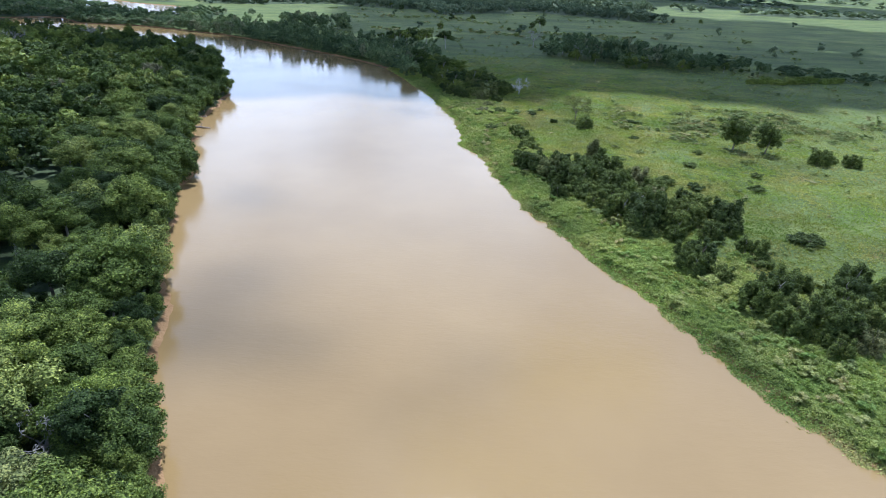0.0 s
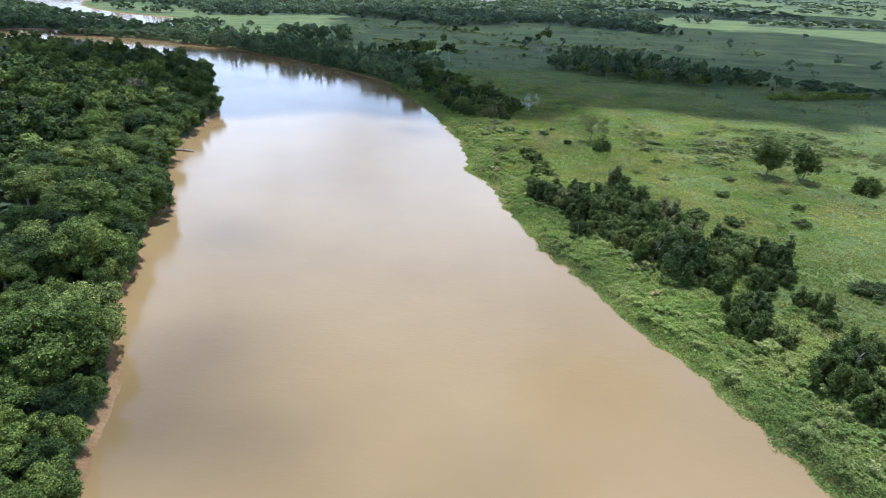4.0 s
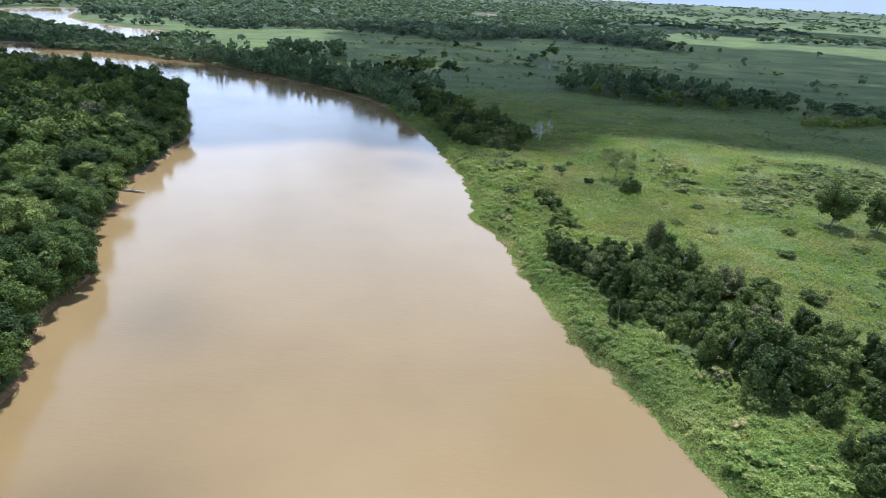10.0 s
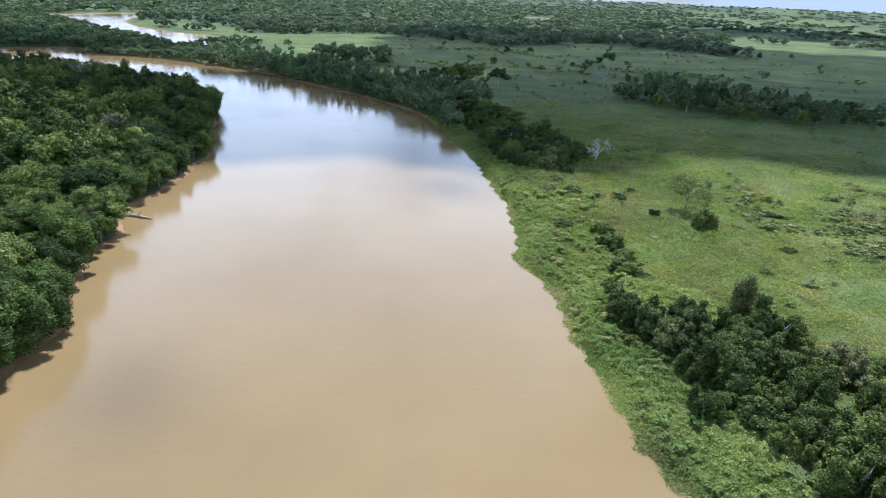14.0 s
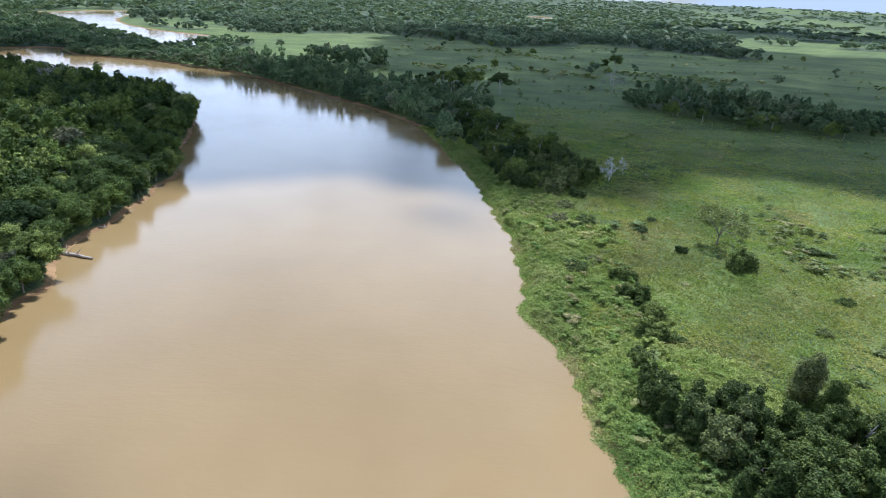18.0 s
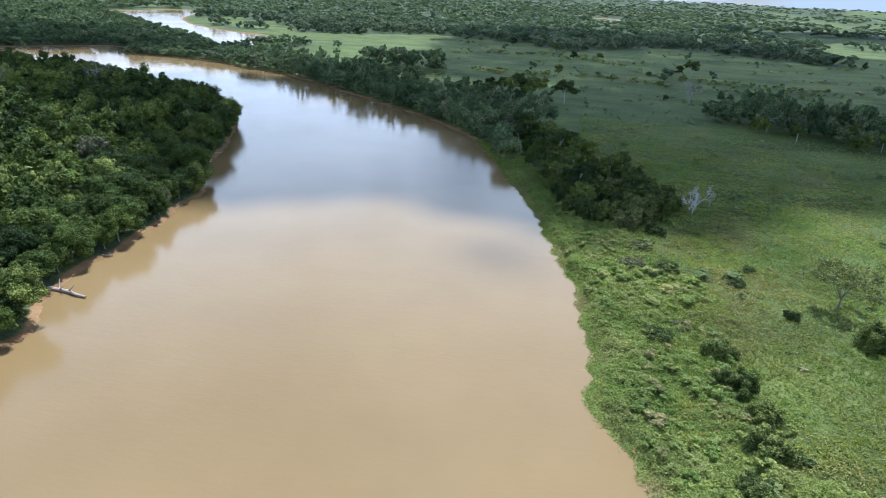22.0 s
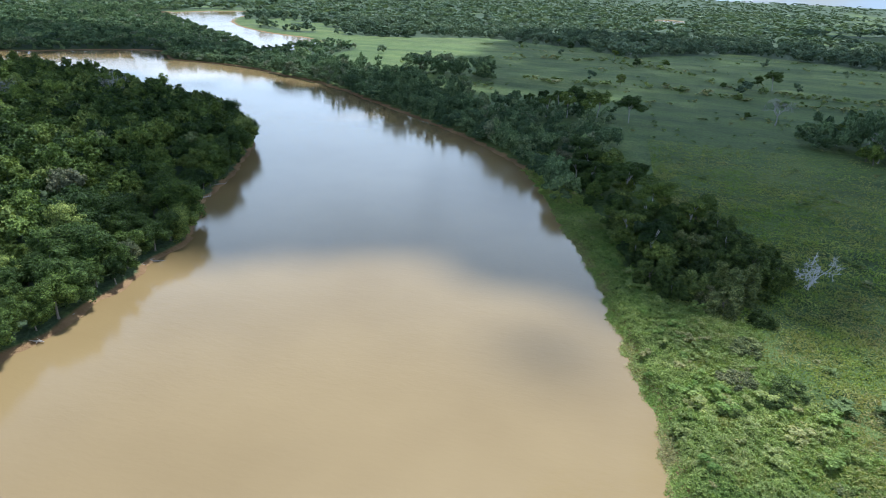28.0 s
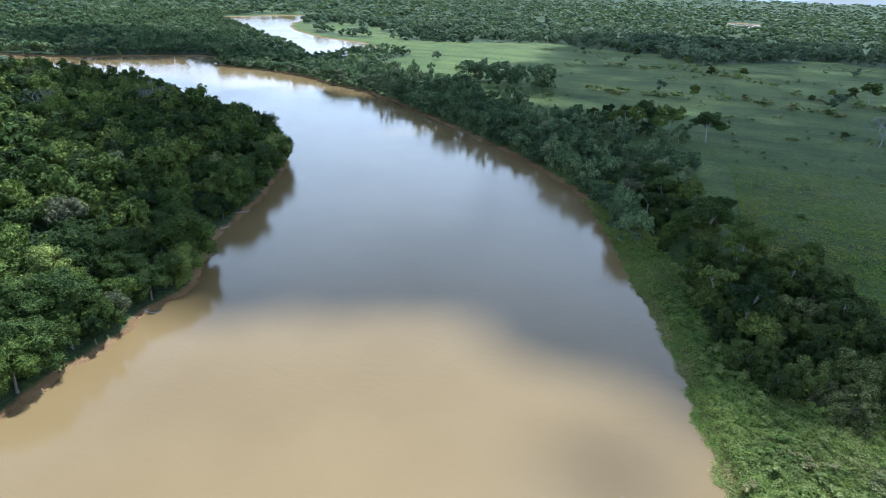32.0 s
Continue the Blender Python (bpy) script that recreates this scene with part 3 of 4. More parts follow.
class Planter:
    """Places each kind the first time it is asked for, and copies of it after that."""

    def __init__(self, kinds):
        self.kinds, self.used = kinds, set()

    def put(self, i, x, y, h=None, turn=0.0, wide=1.0, lean=(0, 0), z=None):
        ob = self.kinds[i]
        k = (h or ob["height"]) / ob["height"]
        zz = float(height(np.array([x]), np.array([y]))[0]) - 0.1 if z is None else z
        m = pose(x, y, zz, lean[0], lean[1], turn) @ Matrix.Diagonal((k * wide, k * wide, k, 1))
        if i in self.used:
            return copy_thing(ob, m)
        self.used.add(i)
        ob.matrix_basis = m
        return ob


G1, G2, G3 = "trees of the riverside forest", "bushes on the open bank", "trees of the gallery wood"
forest = Planter([
    plant("tree", 11, 11, 4.6, 20, 0.25, 9000, 0.26, 0.26, FOREST, BARK, "broad green forest tree with dense lumpy crown", "tree", G1),
    plant("tree", 12, 12.5, 4.2, 19, 0.30, 8600, 0.26, 0.25, FOREST, PALE, "tall green forest tree with pale trunk and rounded crown", "tree", G1),
    plant("tree", 13, 9.5, 4.4, 19, 0.15, 8600, 0.26, 0.22, FOREST, BARK, "vine-draped green tree leafy down to the ground", "tree", G1),
    plant("tree", 14, 10.5, 5.2, 22, 0.42, 9200, 0.26, 0.28, FOREST, BARK, "spreading flat-topped tree with green layered crown", "tree", G1, 0.6),
    plant("tree", 15, 8.0, 3.6, 17, 0.10, 7000, 0.25, 0.18, FOREST, BARK, "low bushy green tree on the muddy bank", "tree", G1),
])
bushes = Planter([
    plant("bush", 21, 6.4, 3.4, 11, 0.08, 8000, 0.21, 0.12, BUSH, BARK, "large dark green bush overgrown with creepers", "bush", G2, 1.05, 4, 0.1, narrow=2),
    plant("bush", 22, 8.2, 2.3, 14, 0.08, 6200, 0.22, 0.14, BUSH, BARK, "tall narrow bush of dark drooping leaves", "bush", G2, 1.1, 3, -0.2, narrow=True),
    plant("bush", 23, 4.0, 2.8, 9, 0.05, 5600, 0.19, 0.09, BUSH, BARK, "round dense green bush in the meadow", "bush", G2, 0.95, 4, narrow=2),
    plant("bush", 24, 2.6, 2.2, 7, 0.05, 3800, 0.18, 0.06, BUSH, BARK, "low green shrub among the weeds", "bush", G2, base=3),
    plant("bush", 25, 6.8, 3.3, 8, 0.06, 8000, 0.21, 0.12, BUSH, PALE, "big tangled bush with grey twigs showing", "bush", G2, 1.15, 5, 0.0, narrow=2),
])
gallery = Planter([
    plant("tree", 31, 10.5, 4.6, 20, 0.20, 7600, 0.28, 0.24, FOREST, BARK, "dark green riverside tree with dense rounded crown", "tree", G3),
    plant("tree", 32, 12.5, 6.0, 12, 0.62, 7600, 0.28, 0.26, FOREST, PALE, "umbrella-shaped tree with pale forked trunk", "tree", G3, 0.5),
    plant("tree", 33, 7.5, 3.8, 17, 0.08, 6200, 0.27, 0.18, FOREST, BARK, "low bushy tree leafy to the ground", "tree", G3),
    plant("tree", 34, 11, 3.2, 8, 0.4, 4800, 0.28, 0.2, FOREST, PALE, "slender tree with thin open crown", "tree", G3),
])


def scatter(rng, x0, x1, y0, y1, gap):
    """Jittered spots over a rectangle of the plan."""
    nx, ny = int((x1 - x0) / gap), int((y1 - y0) / gap)
    i, j = np.meshgrid(np.arange(nx), np.arange(ny), indexing="ij")
    p = np.stack([i + (j % 2) * 0.5, j], -1).reshape(-1, 2) + rng.uniform(-0.38, 0.38, (nx * ny, 2))
    return p[:, 0] * gap + x0, p[:, 1] * gap + y0


def row_along(rng, bank, start, end, gap0, gap1, in0, in1):
    """Spots along a bank line, a little inland of it."""
    way = np.concatenate([[0], np.cumsum(np.linalg.norm(np.diff(bank, axis=0), axis=1))])
    at, last = (way[np.argmin(np.hypot(*(bank - q).T))] for q in (start, end))
    while at < last:
        p, q = (np.array([np.interp(at + d, way, bank[:, k]) for k in (0, 1)]) for d in (0, 3))
        side = unit(np.array((q[1] - p[1], p[0] - q[0])))
        yield p + side * rng.uniform(in0, in1)
        at += rng.uniform(gap0, gap1)


# left bank forest: the rows along the water as single trees, those behind joined
rng = np.random.default_rng(41)
fx, fy = scatter(rng, -330, -20, 0, 440, 5.7)
s, dl, dr = sample(SDF, fx, fy), sample(SDF_L, fx, fy), sample(SDF_R, fx, fy)
keep = (s > 4.6) & (dl < dr) & (fx < -20) & (fx > np.where(fy < 235, -0.74 * (fy + 15) - 80, -45 - 1.5 * (fy - 175)))
for cx, cy, rx, ry in CLEAR:
    keep &= ((fx - cx) / rx) ** 2 + ((fy - cy) / ry) ** 2 > 1
fx, fy, dl = fx[keep], fy[keep], dl[keep]
# the front row leans out over the water
for x, y in row_along(rng, BANK_L, (-165, 368), (-24, 34), 3.2, 5.0, 1.3, 3.0):
    big = rng.random()
    forest.put(int(rng.choice([2, 4, 2, 0])), x, y, rng.uniform(5.0, 8.0) if big < 0.35 else rng.uniform(8, 11.5), rng.uniform(0, 360), rng.uniform(0.85, 1.1))
near = (dl < 40) & (fy > 25) & (fy < 345)
order = np.argsort(dl[near] + 0.12 * np.maximum(fy[near] - 120, 0))[:175]
for x, y, d in zip(fx[near][order], fy[near][order], dl[near][order]):
    forest.put(int(rng.choice([0, 1, 0, 3, 2])), x, y, rng.uniform(7.0, 13.5), rng.uniform(0, 360), rng.uniform(0.9, 1.2))
taken = np.zeros(len(fx), bool)
taken[np.flatnonzero(near)[order]] = True
fx, fy, dl = fx[~taken], fy[~taken], dl[~taken]


def woodland(name, rng, x, y, h, r, sprays, size, mat, label, kinds=6, fine=BALL1, masses=9, low=0.2, rough=0.55):
    """Many trees joined into one mesh: crowns of leaf sprays over bare stems."""
    models = []
    for i in range(kinds):
        g = np.random.default_rng(500 + i)
        lobes = lobes_for(g, 1.0, 0.42, masses, low, rough)
        pl = crown(g, lobes, sprays, size, 0.85, fine=fine, split=5 if sprays > 300 else 0)
        models.append((np.concatenate(pl.v), {k: np.concatenate(q) for k, q in pl.f.items()}))
    pile, tones = Pile(), []
    z = height(x, y)
    which, turn = rng.integers(0, kinds, len(x)), rng.uniform(0, 6.28, len(x))
    for i, (v, f) in enumerate(models):
        at = np.flatnonzero(which == i)
        if not len(at):
            continue
        c, sn = np.cos(turn[at])[:, None], np.sin(turn[at])[:, None]
        k = (r[at] / 0.42)[:, None]
        vx_ = (v[:, 0] * c - v[:, 1] * sn) * k + x[at][:, None]
        vy_ = (v[:, 0] * sn + v[:, 1] * c) * k + y[at][:, None]
        vz_ = v[:, 2] * h[at][:, None] + z[at][:, None] - 0.1
        vv = np.stack([vx_, vy_, vz_], -1).reshape(-1, 3)
        tones.append(np.repeat(rng.random(len(at)), len(v)))
        base, first = np.arange(len(at))[:, None, None] * len(v), True
        for q in f.values():
            ff = (q[None] + base).reshape(-1, q.shape[1])
            if first:
                pile.add(vv, ff)
                first = False
            else:
                pile.f.setdefault(q.shape[1], []).append(ff + pile.n - len(vv))
    me = pile.mesh(name, mat)
    me.attributes.new("tone", "FLOAT", "POINT").data.foreach_set("value", np.concatenate(tones).astype(np.float32))
    return tagged(new(name, me), label, "forest", kind="stuff")


for name, some, sprays, size, label in (("forest_canopy", dl < 70, 820, 0.066, "dense green canopy of the riverside forest"),
                                        ("forest_interior", dl >= 70, 200, 0.14, "green canopy of the inner forest")):
    x, y = fx[some], fy[some]
    tall = 10.2 + 1.6 * waves(x, y, 34, 5) + rng.normal(0, 1.9, len(x))
    woodland(name, rng, x, y, np.clip(tall, 6, 15), np.clip(tall * rng.uniform(0.34, 0.5, len(x)), 2.8, 6.2), sprays, size, FOREST, label)

# right bank: gallery wood from the bend on
rng = np.random.default_rng(43)
hx, hy = scatter(rng, -330, 60, 262, 760, 5.8)
s, dl, dr = sample(SDF, hx, hy), sample(SDF_L, hx, hy), sample(SDF_R, hx, hy)
wide = np.interp(hy, [262, 285, 300, 340, 400, 460, 520, 560, 700], [6, 22, 30, 34, 36, 44, 48, 50, 26])
wide = wide * (1 + 0.35 * waves(hx, hy, 60, 9))
keep = (s > 4.5) & (dr < dl) & (dr < wide) & (dr > np.interp(hy, [262, 300, 330], [8, 7, 5])) & (hx < 45)
hx, hy, dr = hx[keep], hy[keep], dr[keep]
near = hy < 352
for x, y, d in zip(hx[near], hy[near], dr[near]):
    i = int(rng.choice([2, 2, 0]) if d < 8 else rng.choice([0, 0, 2, 3, 2]))
    if (x - 11) ** 2 + (y - 308) ** 2 < 40:
        continue
    gallery.put(i, x, y, rng.uniform(4.5, 7.5) if d < 8 else rng.uniform(6.5, 11.5), rng.uniform(0, 360), rng.uniform(0.9, 1.2))
gallery.put(1, 11.5, 308, 11.5, 40)
gallery.put(1, 5, 322, 12, 200)
gallery.put(1, -9, 352, 11.5, 100)
hx, hy = hx[~near], hy[~near]
row = np.array(list(row_along(rng, BANK_R, (-12, 312), (-290, 511), 2.4, 4.2, 1.2, 3.0)))
hx, hy = np.concatenate([hx, row[:, 0]]), np.concatenate([hy, row[:, 1]])
tall = np.clip(8.2 + 2.0 * waves(hx, hy, 40, 6) + rng.normal(0, 1.7, len(hx)), 4.0, 14)
tall = np.where((hy > 495) & (hx < -190), np.clip(tall * 0.7, 3.5, 6.6), tall)
woodland("gallery_wood", rng, hx, hy, tall, rng.uniform(2.8, 4.6, len(hx)), 950, 0.056, MIDHAZE,
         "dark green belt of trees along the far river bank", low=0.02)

# forest of the land across the bend
rng = np.random.default_rng(46)
kx, ky = scatter(rng, -850, -200, 430, 1020, 7.6)
s, dl, dr = sample(SDF, kx, ky), sample(SDF_L, kx, ky), sample(SDF_R, kx, ky)
keep = (s > 3) & inside(kx, ky, ACROSS) & (kx > -1.75 * (ky - 110))
kx, ky = kx[keep], ky[keep]
for bank, a, b in ((BANK_R, (-290, 511), (-520, 440)), (NEAR2[::-1], (-640, 900), (-262, 664))):
    row = np.array(list(row_along(rng, bank, a, b, 3.0, 5.0, 1.0, 3.0)))
    kx, ky = np.concatenate([kx, row[:, 0]]), np.concatenate([ky, row[:, 1]])
tall = np.clip(7.6 + 1.6 * waves(kx, ky, 50, 7) + rng.normal(0, 1.6, len(kx)), 4.5, 12.5)
low_edge = far_from(kx, ky, NEAR2) < 45
tall[low_edge] = np.clip(tall[low_edge] * 0.75, 4.2, 7.4)
woodland("forest_across", rng, kx, ky, tall, tall * rng.uniform(0.38, 0.56, len(kx)), 150, 0.16, MIDHAZE, "dense dark forest on the land across the bend", masses=4, low=0.02)

# wood in the meadow, and single trees
rng = np.random.default_rng(44)
ax, ay = scatter(rng, 66, 300, 330, 560, 6.5)
line = np.interp(ax, [72, 100, 120, 150, 180, 215, 245, 300], [412, 384, 372, 366, 366, 354, 342, 336])
deep = np.interp(ax, [70, 90, 140, 170, 200, 230, 300], [10, 44, 60, 44, 30, 20, 14])
line = line + 9 * waves(ax, ay, 26, 14)
keep = (ay > line) & (ay < line + deep) & (ax > 70) & (waves(ax, ay, 19, 15) > -0.75)
ax, ay = ax[keep], ay[keep]
front = ay < line[keep] + 7
for x, y in zip(ax[front], ay[front]):
    gallery.put(int(rng.choice([0, 2, 0, 3, 2])), x, y, rng.uniform(6, 13) if x < 150 else rng.uniform(5, 9) if x < 185 else rng.uniform(3, 5.5), rng.uniform(0, 360), rng.uniform(0.75, 1.1))
bx, by = ax[~front], ay[~front]
tall = np.interp(bx, [70, 90, 130, 160, 190, 240], [10, 15, 13, 10.5, 8, 5.5]) * rng.uniform(0.6, 1.2, len(bx))
woodland("meadow_wood", rng, bx, by, tall, rng.uniform(2.8, 5.0, len(bx)), 560, 0.085, MIDHAZE, "dark wood standing in the meadow")

# far country: woods and tree lines to the horizon
rng = np.random.default_rng(45)
N = 24000
turn, far = rng.uniform(-0.95, 1.0, N), np.exp(rng.uniform(math.log(330), math.log(4850), N))
wx, wy = far * np.sin(turn), far * np.cos(turn) + 60
s, dl, dr = sample(SDF, wx, wy), sample(SDF_L, wx, wy), sample(SDF_R, wx, wy)
off_plan = (wx < -840) | (wx > 380) | (wy > 1220)
left_land = np.where(off_plan, wx < -600, (dl < dr) | inside(wx, wy, ACROSS))
wood = wooded(wx, wy) & ~(left_land & ((s < 5) & ~off_plan)) & ~((wx > -330) & (wy < 440)) & ~((wx > -740) & left_land & (wy < 1010) & (wy > 430))
single = ~left_land & ~wood & (wy > 440) & (wy < 1100) & (rng.random(N) < 0.004) & (off_plan | (s > 40))
wood |= single
wx, wy, far = wx[wood], wy[wood], far[wood]
tall = rng.uniform(7, 12, len(wx)) * (1 + 0.00006 * far) * np.where(single[wood], 0.75, 1.0)
wide = tall * rng.uniform(0.45, 0.75, len(wx)) * (1 + 0.5 * step(700, 1800, far))
mid = far < 1050
# both use the leaf colour with haze mixed in
woodland("far_trees", rng, wx[mid], wy[mid], tall[mid], tall[mid] * rng.uniform(0.4, 0.6, mid.sum()), 120, 0.18, FARHAZE, "scattered trees and tree lines across the plain", masses=6, low=0.0, rough=0.4)
woodland("far_woods", rng, wx[~mid], wy[~mid], tall[~mid], wide[~mid], 16, 0.40, FARHAZE, "distant green woods reaching to the horizon", masses=2)


# ---- right bank: bushes, weeds and meadow ----
rng = np.random.default_rng(51)
THICKET = [(28, 165, 6.0), (31, 160, 6.5), (36, 150, 6.2), (34, 156, 5.5), (40, 146, 6.5), (44, 150, 6.8), (43, 140, 6.0), (48, 142, 7.0), (52, 148, 6.5), (47, 133, 6.5),
           (52, 127, 7.5), (56, 134, 7.0), (60, 141, 6.5), (50, 119, 7.2), (55, 113, 5.5), (61, 124, 7.0), (66, 130, 6.2), (45, 157, 6.0), (54, 98, 4.5), (58, 104, 5.0),
           (39, 139, 5.0), (71, 124, 5.5), (64, 115, 5.0), (52, 158, 5.5), (58, 151, 5.5), (47, 126, 5.5), (41, 152, 6.0), (56, 120, 6.5), (66, 137, 5.2), (38, 160, 5.0)]
for x, y, h in THICKET:
    bushes.put(int(rng.choice([0, 4])), x, y, h * rng.uniform(0.95, 1.3), rng.uniform(0, 360), rng.uniform(0.95, 1.2))
for x, y, h in THICKET:
    for _ in range(2):
        bushes.put(int(rng.choice([3, 2, 4, 0])), x + rng.normal(0, 2.6), y + rng.normal(0, 3.4), rng.uniform(2.2, 5.0), rng.uniform(0, 360), rng.uniform(0.95, 1.3))
SECOND = [(60, 84, 6), (64, 80, 6.5), (68, 76, 6), (65, 88, 5.5), (73, 82, 6.5), (78, 88, 6), (72, 72, 5.5), (70, 92, 5), (77, 78, 6), (66, 71, 4.5), (83, 94, 5.5), (86, 88, 5.5), (62, 78, 5)]
for x, y, h in SECOND:
    bushes.put(int(rng.choice([0, 4])), x, y, h * rng.uniform(0.95, 1.3), rng.uniform(0, 360), rng.uniform(0.95, 1.2))
# dark shrubs in front of the gallery wood
sx, sy = scatter(rng, 4, 46, 250, 306, 4.3)
keep = (sy > 262 - 0.0 * sx) & (sx > np.interp(sy, [250, 265, 285, 306], [17, 9, 5, 1])) & (sx < np.interp(sy, [250, 262, 280, 306], [24, 30, 38, 30])) & (rng.random(len(sx)) < 0.85)
for x, y in zip(sx[keep], sy[keep]):
    bushes.put(int(rng.choice([0, 2, 4, 2])), x, y, rng.uniform(3.2, 7.2), rng.uniform(0, 360), rng.uniform(1.0, 1.35))
TALL = [(49.5, 168, 8.6), (70, 104, 5), (51, 164, 6.5)]
for x, y, h in TALL:
    bushes.put(1, x, y, h, rng.uniform(0, 360))
ROUND = [(57.6, 213.5, 4.3), (31, 205, 4.0), (31.5, 196, 4.4), (32, 183, 4.6), (33, 189, 3.0), (47, 221, 2.3), (124, 177, 5.0), (129, 180, 4.5), (134, 176, 4.0), (24, 268, 4.2), (28, 257, 3.6), (22, 258, 4.4),
         (17, 265, 4.8), (20, 273, 4.6), (36, 290, 3.2), (30, 280, 4.0), (24, 284, 4.6)]
for x, y, h in ROUND:
    bushes.put(int(rng.choice([2, 0])), x, y, h * 1.35, rng.uniform(0, 360), rng.uniform(1.05, 1.25))
LOW = [(21, 236, 2.2), (19, 229, 1.8), (25, 233, 1.9), (22, 208, 2.0), (26, 212, 1.8), (28, 236, 2.2), (24, 246, 2.2), (29, 176, 2.2), (66, 152, 2.6), (74, 148, 2.2), (85, 113, 2.8), (69, 102, 2.6),
       (90, 148, 2.2), (96, 160, 1.8), (80, 170, 1.7), (88, 184, 1.8), (100, 175, 1.6), (62, 188, 1.4), (72, 200, 1.6), (45, 240, 1.5), (60, 242, 1.6), (78, 226, 1.6), (92, 215, 1.7), (40, 232, 1.4)]
for x, y, h in LOW:
    bushes.put(3, x, y, h, rng.uniform(0, 360), rng.uniform(1.1, 1.6))
meadow_trees = Planter([
    plant("tree", 61, 10.3, 4.8, 18, 0.22, 4600, 0.33, 0.24, BUSH, BARK, "lone meadow tree with full green crown", "tree", "trees in the meadow", 0.8, rough=0.4),
    plant("tree", 62, 8.5, 4.2, 16, 0.15, 4000, 0.33, 0.2, BUSH, BARK, "lone meadow tree with loose rounded crown", "tree", "trees in the meadow"),
])
meadow_trees.put(0, 103, 191, 13.0, 20, 0.88)
meadow_trees.put(1, 112, 187, 11.2, 70, 0.8)


def bare_tree(name, seed, h, label, bark, leafy=0, spread=0.7):
    """A tree whose branching shows: trunk, limbs with their twigs, few leaves or none."""
    g = np.random.default_rng(seed)
    ob, tips = new(name), []

    def grow(pile, p, d, length, r, depth):
        q = p + d * length * 0.5 + g.normal(size=3) * length * 0.05
        e_ = q + unit(d + g.normal(size=3) * 0.15) * length * 0.5
        pile.add(*tube([p, q, e_], [max(r, 0.035), max(r * 0.8, 0.032), max(r * 0.6, 0.028)], 6 if depth < 2 else 4))
        if depth == 6:
            tips.append(e_)
            return e_
        if depth:
            for _ in range(3 if depth in (2, 4) else 2):
                grow(pile, e_, unit(d + g.normal(size=3) * spread + (0, 0, 0.1)), length * g.uniform(0.62, 0.84), r * 0.6, depth + 1)
        return e_

    pile = Pile()
    fork = grow(pile, np.array((0, 0, -0.2)), unit(np.array((0.12, -0.05, 1.0))), h * 0.34, h * 0.028, 0)
    part("trunk", pile.mesh("trunk", bark), ob)
    for i in range(4):
        a = i * 1.57 + g.uniform(-0.5, 0.5)
        pile = Pile()
        grow(pile, fork, unit(np.array((math.cos(a) * spread, math.sin(a) * spread, 0.8))), h * 0.25, h * 0.017, 1)
        part("limb", pile.mesh("limb", bark), ob)
    if leafy:
        t = np.array(tips)
        p = np.repeat(t, leafy, 0) + g.normal(size=(len(t) * leafy, 3)) * 0.4
        pl = Pile()
        pl.add(*leaves(g, p, unit(g.normal(size=p.shape) + (0, 0, 0.6)), 0.4))
        part("crown", toned(pl.mesh("crown", SHRUB), g.uniform(0, 0.9, len(p))), ob, "sparse yellow-green leaves")
    return tagged(ob, label, "tree")


bare_tree("bare_tree", 71, 9.0, "thin half-bare tree with sparse leaves in the meadow", BARK, 9, 0.5).matrix_basis = pose(56.1, 225.7, 1.1, 0, 0, 30)
bare_tree("dead_tree", 72, 8.0, "leafless white dead tree beside the wood", WHITEWOOD, spread=0.85).matrix_basis = pose(40, 275, 1.1, 0, 0, 80) 
bare_tree("dead_tree", 77, 12.0, "leafless pale tree alone in the meadow", GREYWOOD, spread=0.6).matrix_basis = pose(72, 458, 1.1, 0, 0, 50)
bare_tree("dead_tree", 73, 11.0, "leafless pale grey tree before the dark wood", GREYWOOD).matrix_basis = pose(94, 399, 1.1, 0, 0, 10)

# trees that stand out in the left forest
bright = Planter([plant("tree", 65, 13, 5.6, 15, 0.4, 10500, 0.25, 0.28, LIME, BARK, "tall tree with a pale lime green crown", "tree", G1)])
bright.put(0, -207, 342, 14.5, 10)
bright.put(0, -36, 48, 10.0, 120, 0.85)
bright.put(0, -214, 330, 12.5, 220, 0.9)
bare_tree("dead_tree", 74, 8.5, "leafless grey dead tree among the forest crowns", GREYWOOD, spread=0.8).matrix_basis = pose(-40, 44, 1.1, 0, 0, 200)
bare_tree("dead_tree", 75, 14.0, "leafless grey dead tree among the forest crowns", GREYWOOD).matrix_basis = pose(-199, 361, 1.1, 0, 0, 120)
bare_tree("dead_tree", 76, 13.0, "leafless grey dead tree among the forest crowns", GREYWOOD).matrix_basis = pose(-228, 336, 1.1, 0, 0, 300)
# lone trees of the far meadow
for i, x, y, h in ((1, 7, 431, 14.5), (0, 3, 552, 11), (3, -60, 820, 9), (0, -44, 772, 12), (3, -2, 708, 11), (0, 15, 663, 11), (2, 38, 680, 9), (2, 81, 603, 7), (0, 91, 600, 11), (1, 96, 582, 15),
                   (0, 275, 739, 11), (0, 316, 760, 9), (3, -93, 766, 8), (0, 194, 822, 9), (3, 88, 425, 11), (2, 62, 470, 5), (2, 120, 500, 4.5), (2, 150, 560, 5), (2, 30, 560, 5), (2, 66, 575, 6)):
    gallery.put(i, x, y, h, rng.uniform(0, 360), rng.uniform(0.85, 1.1))
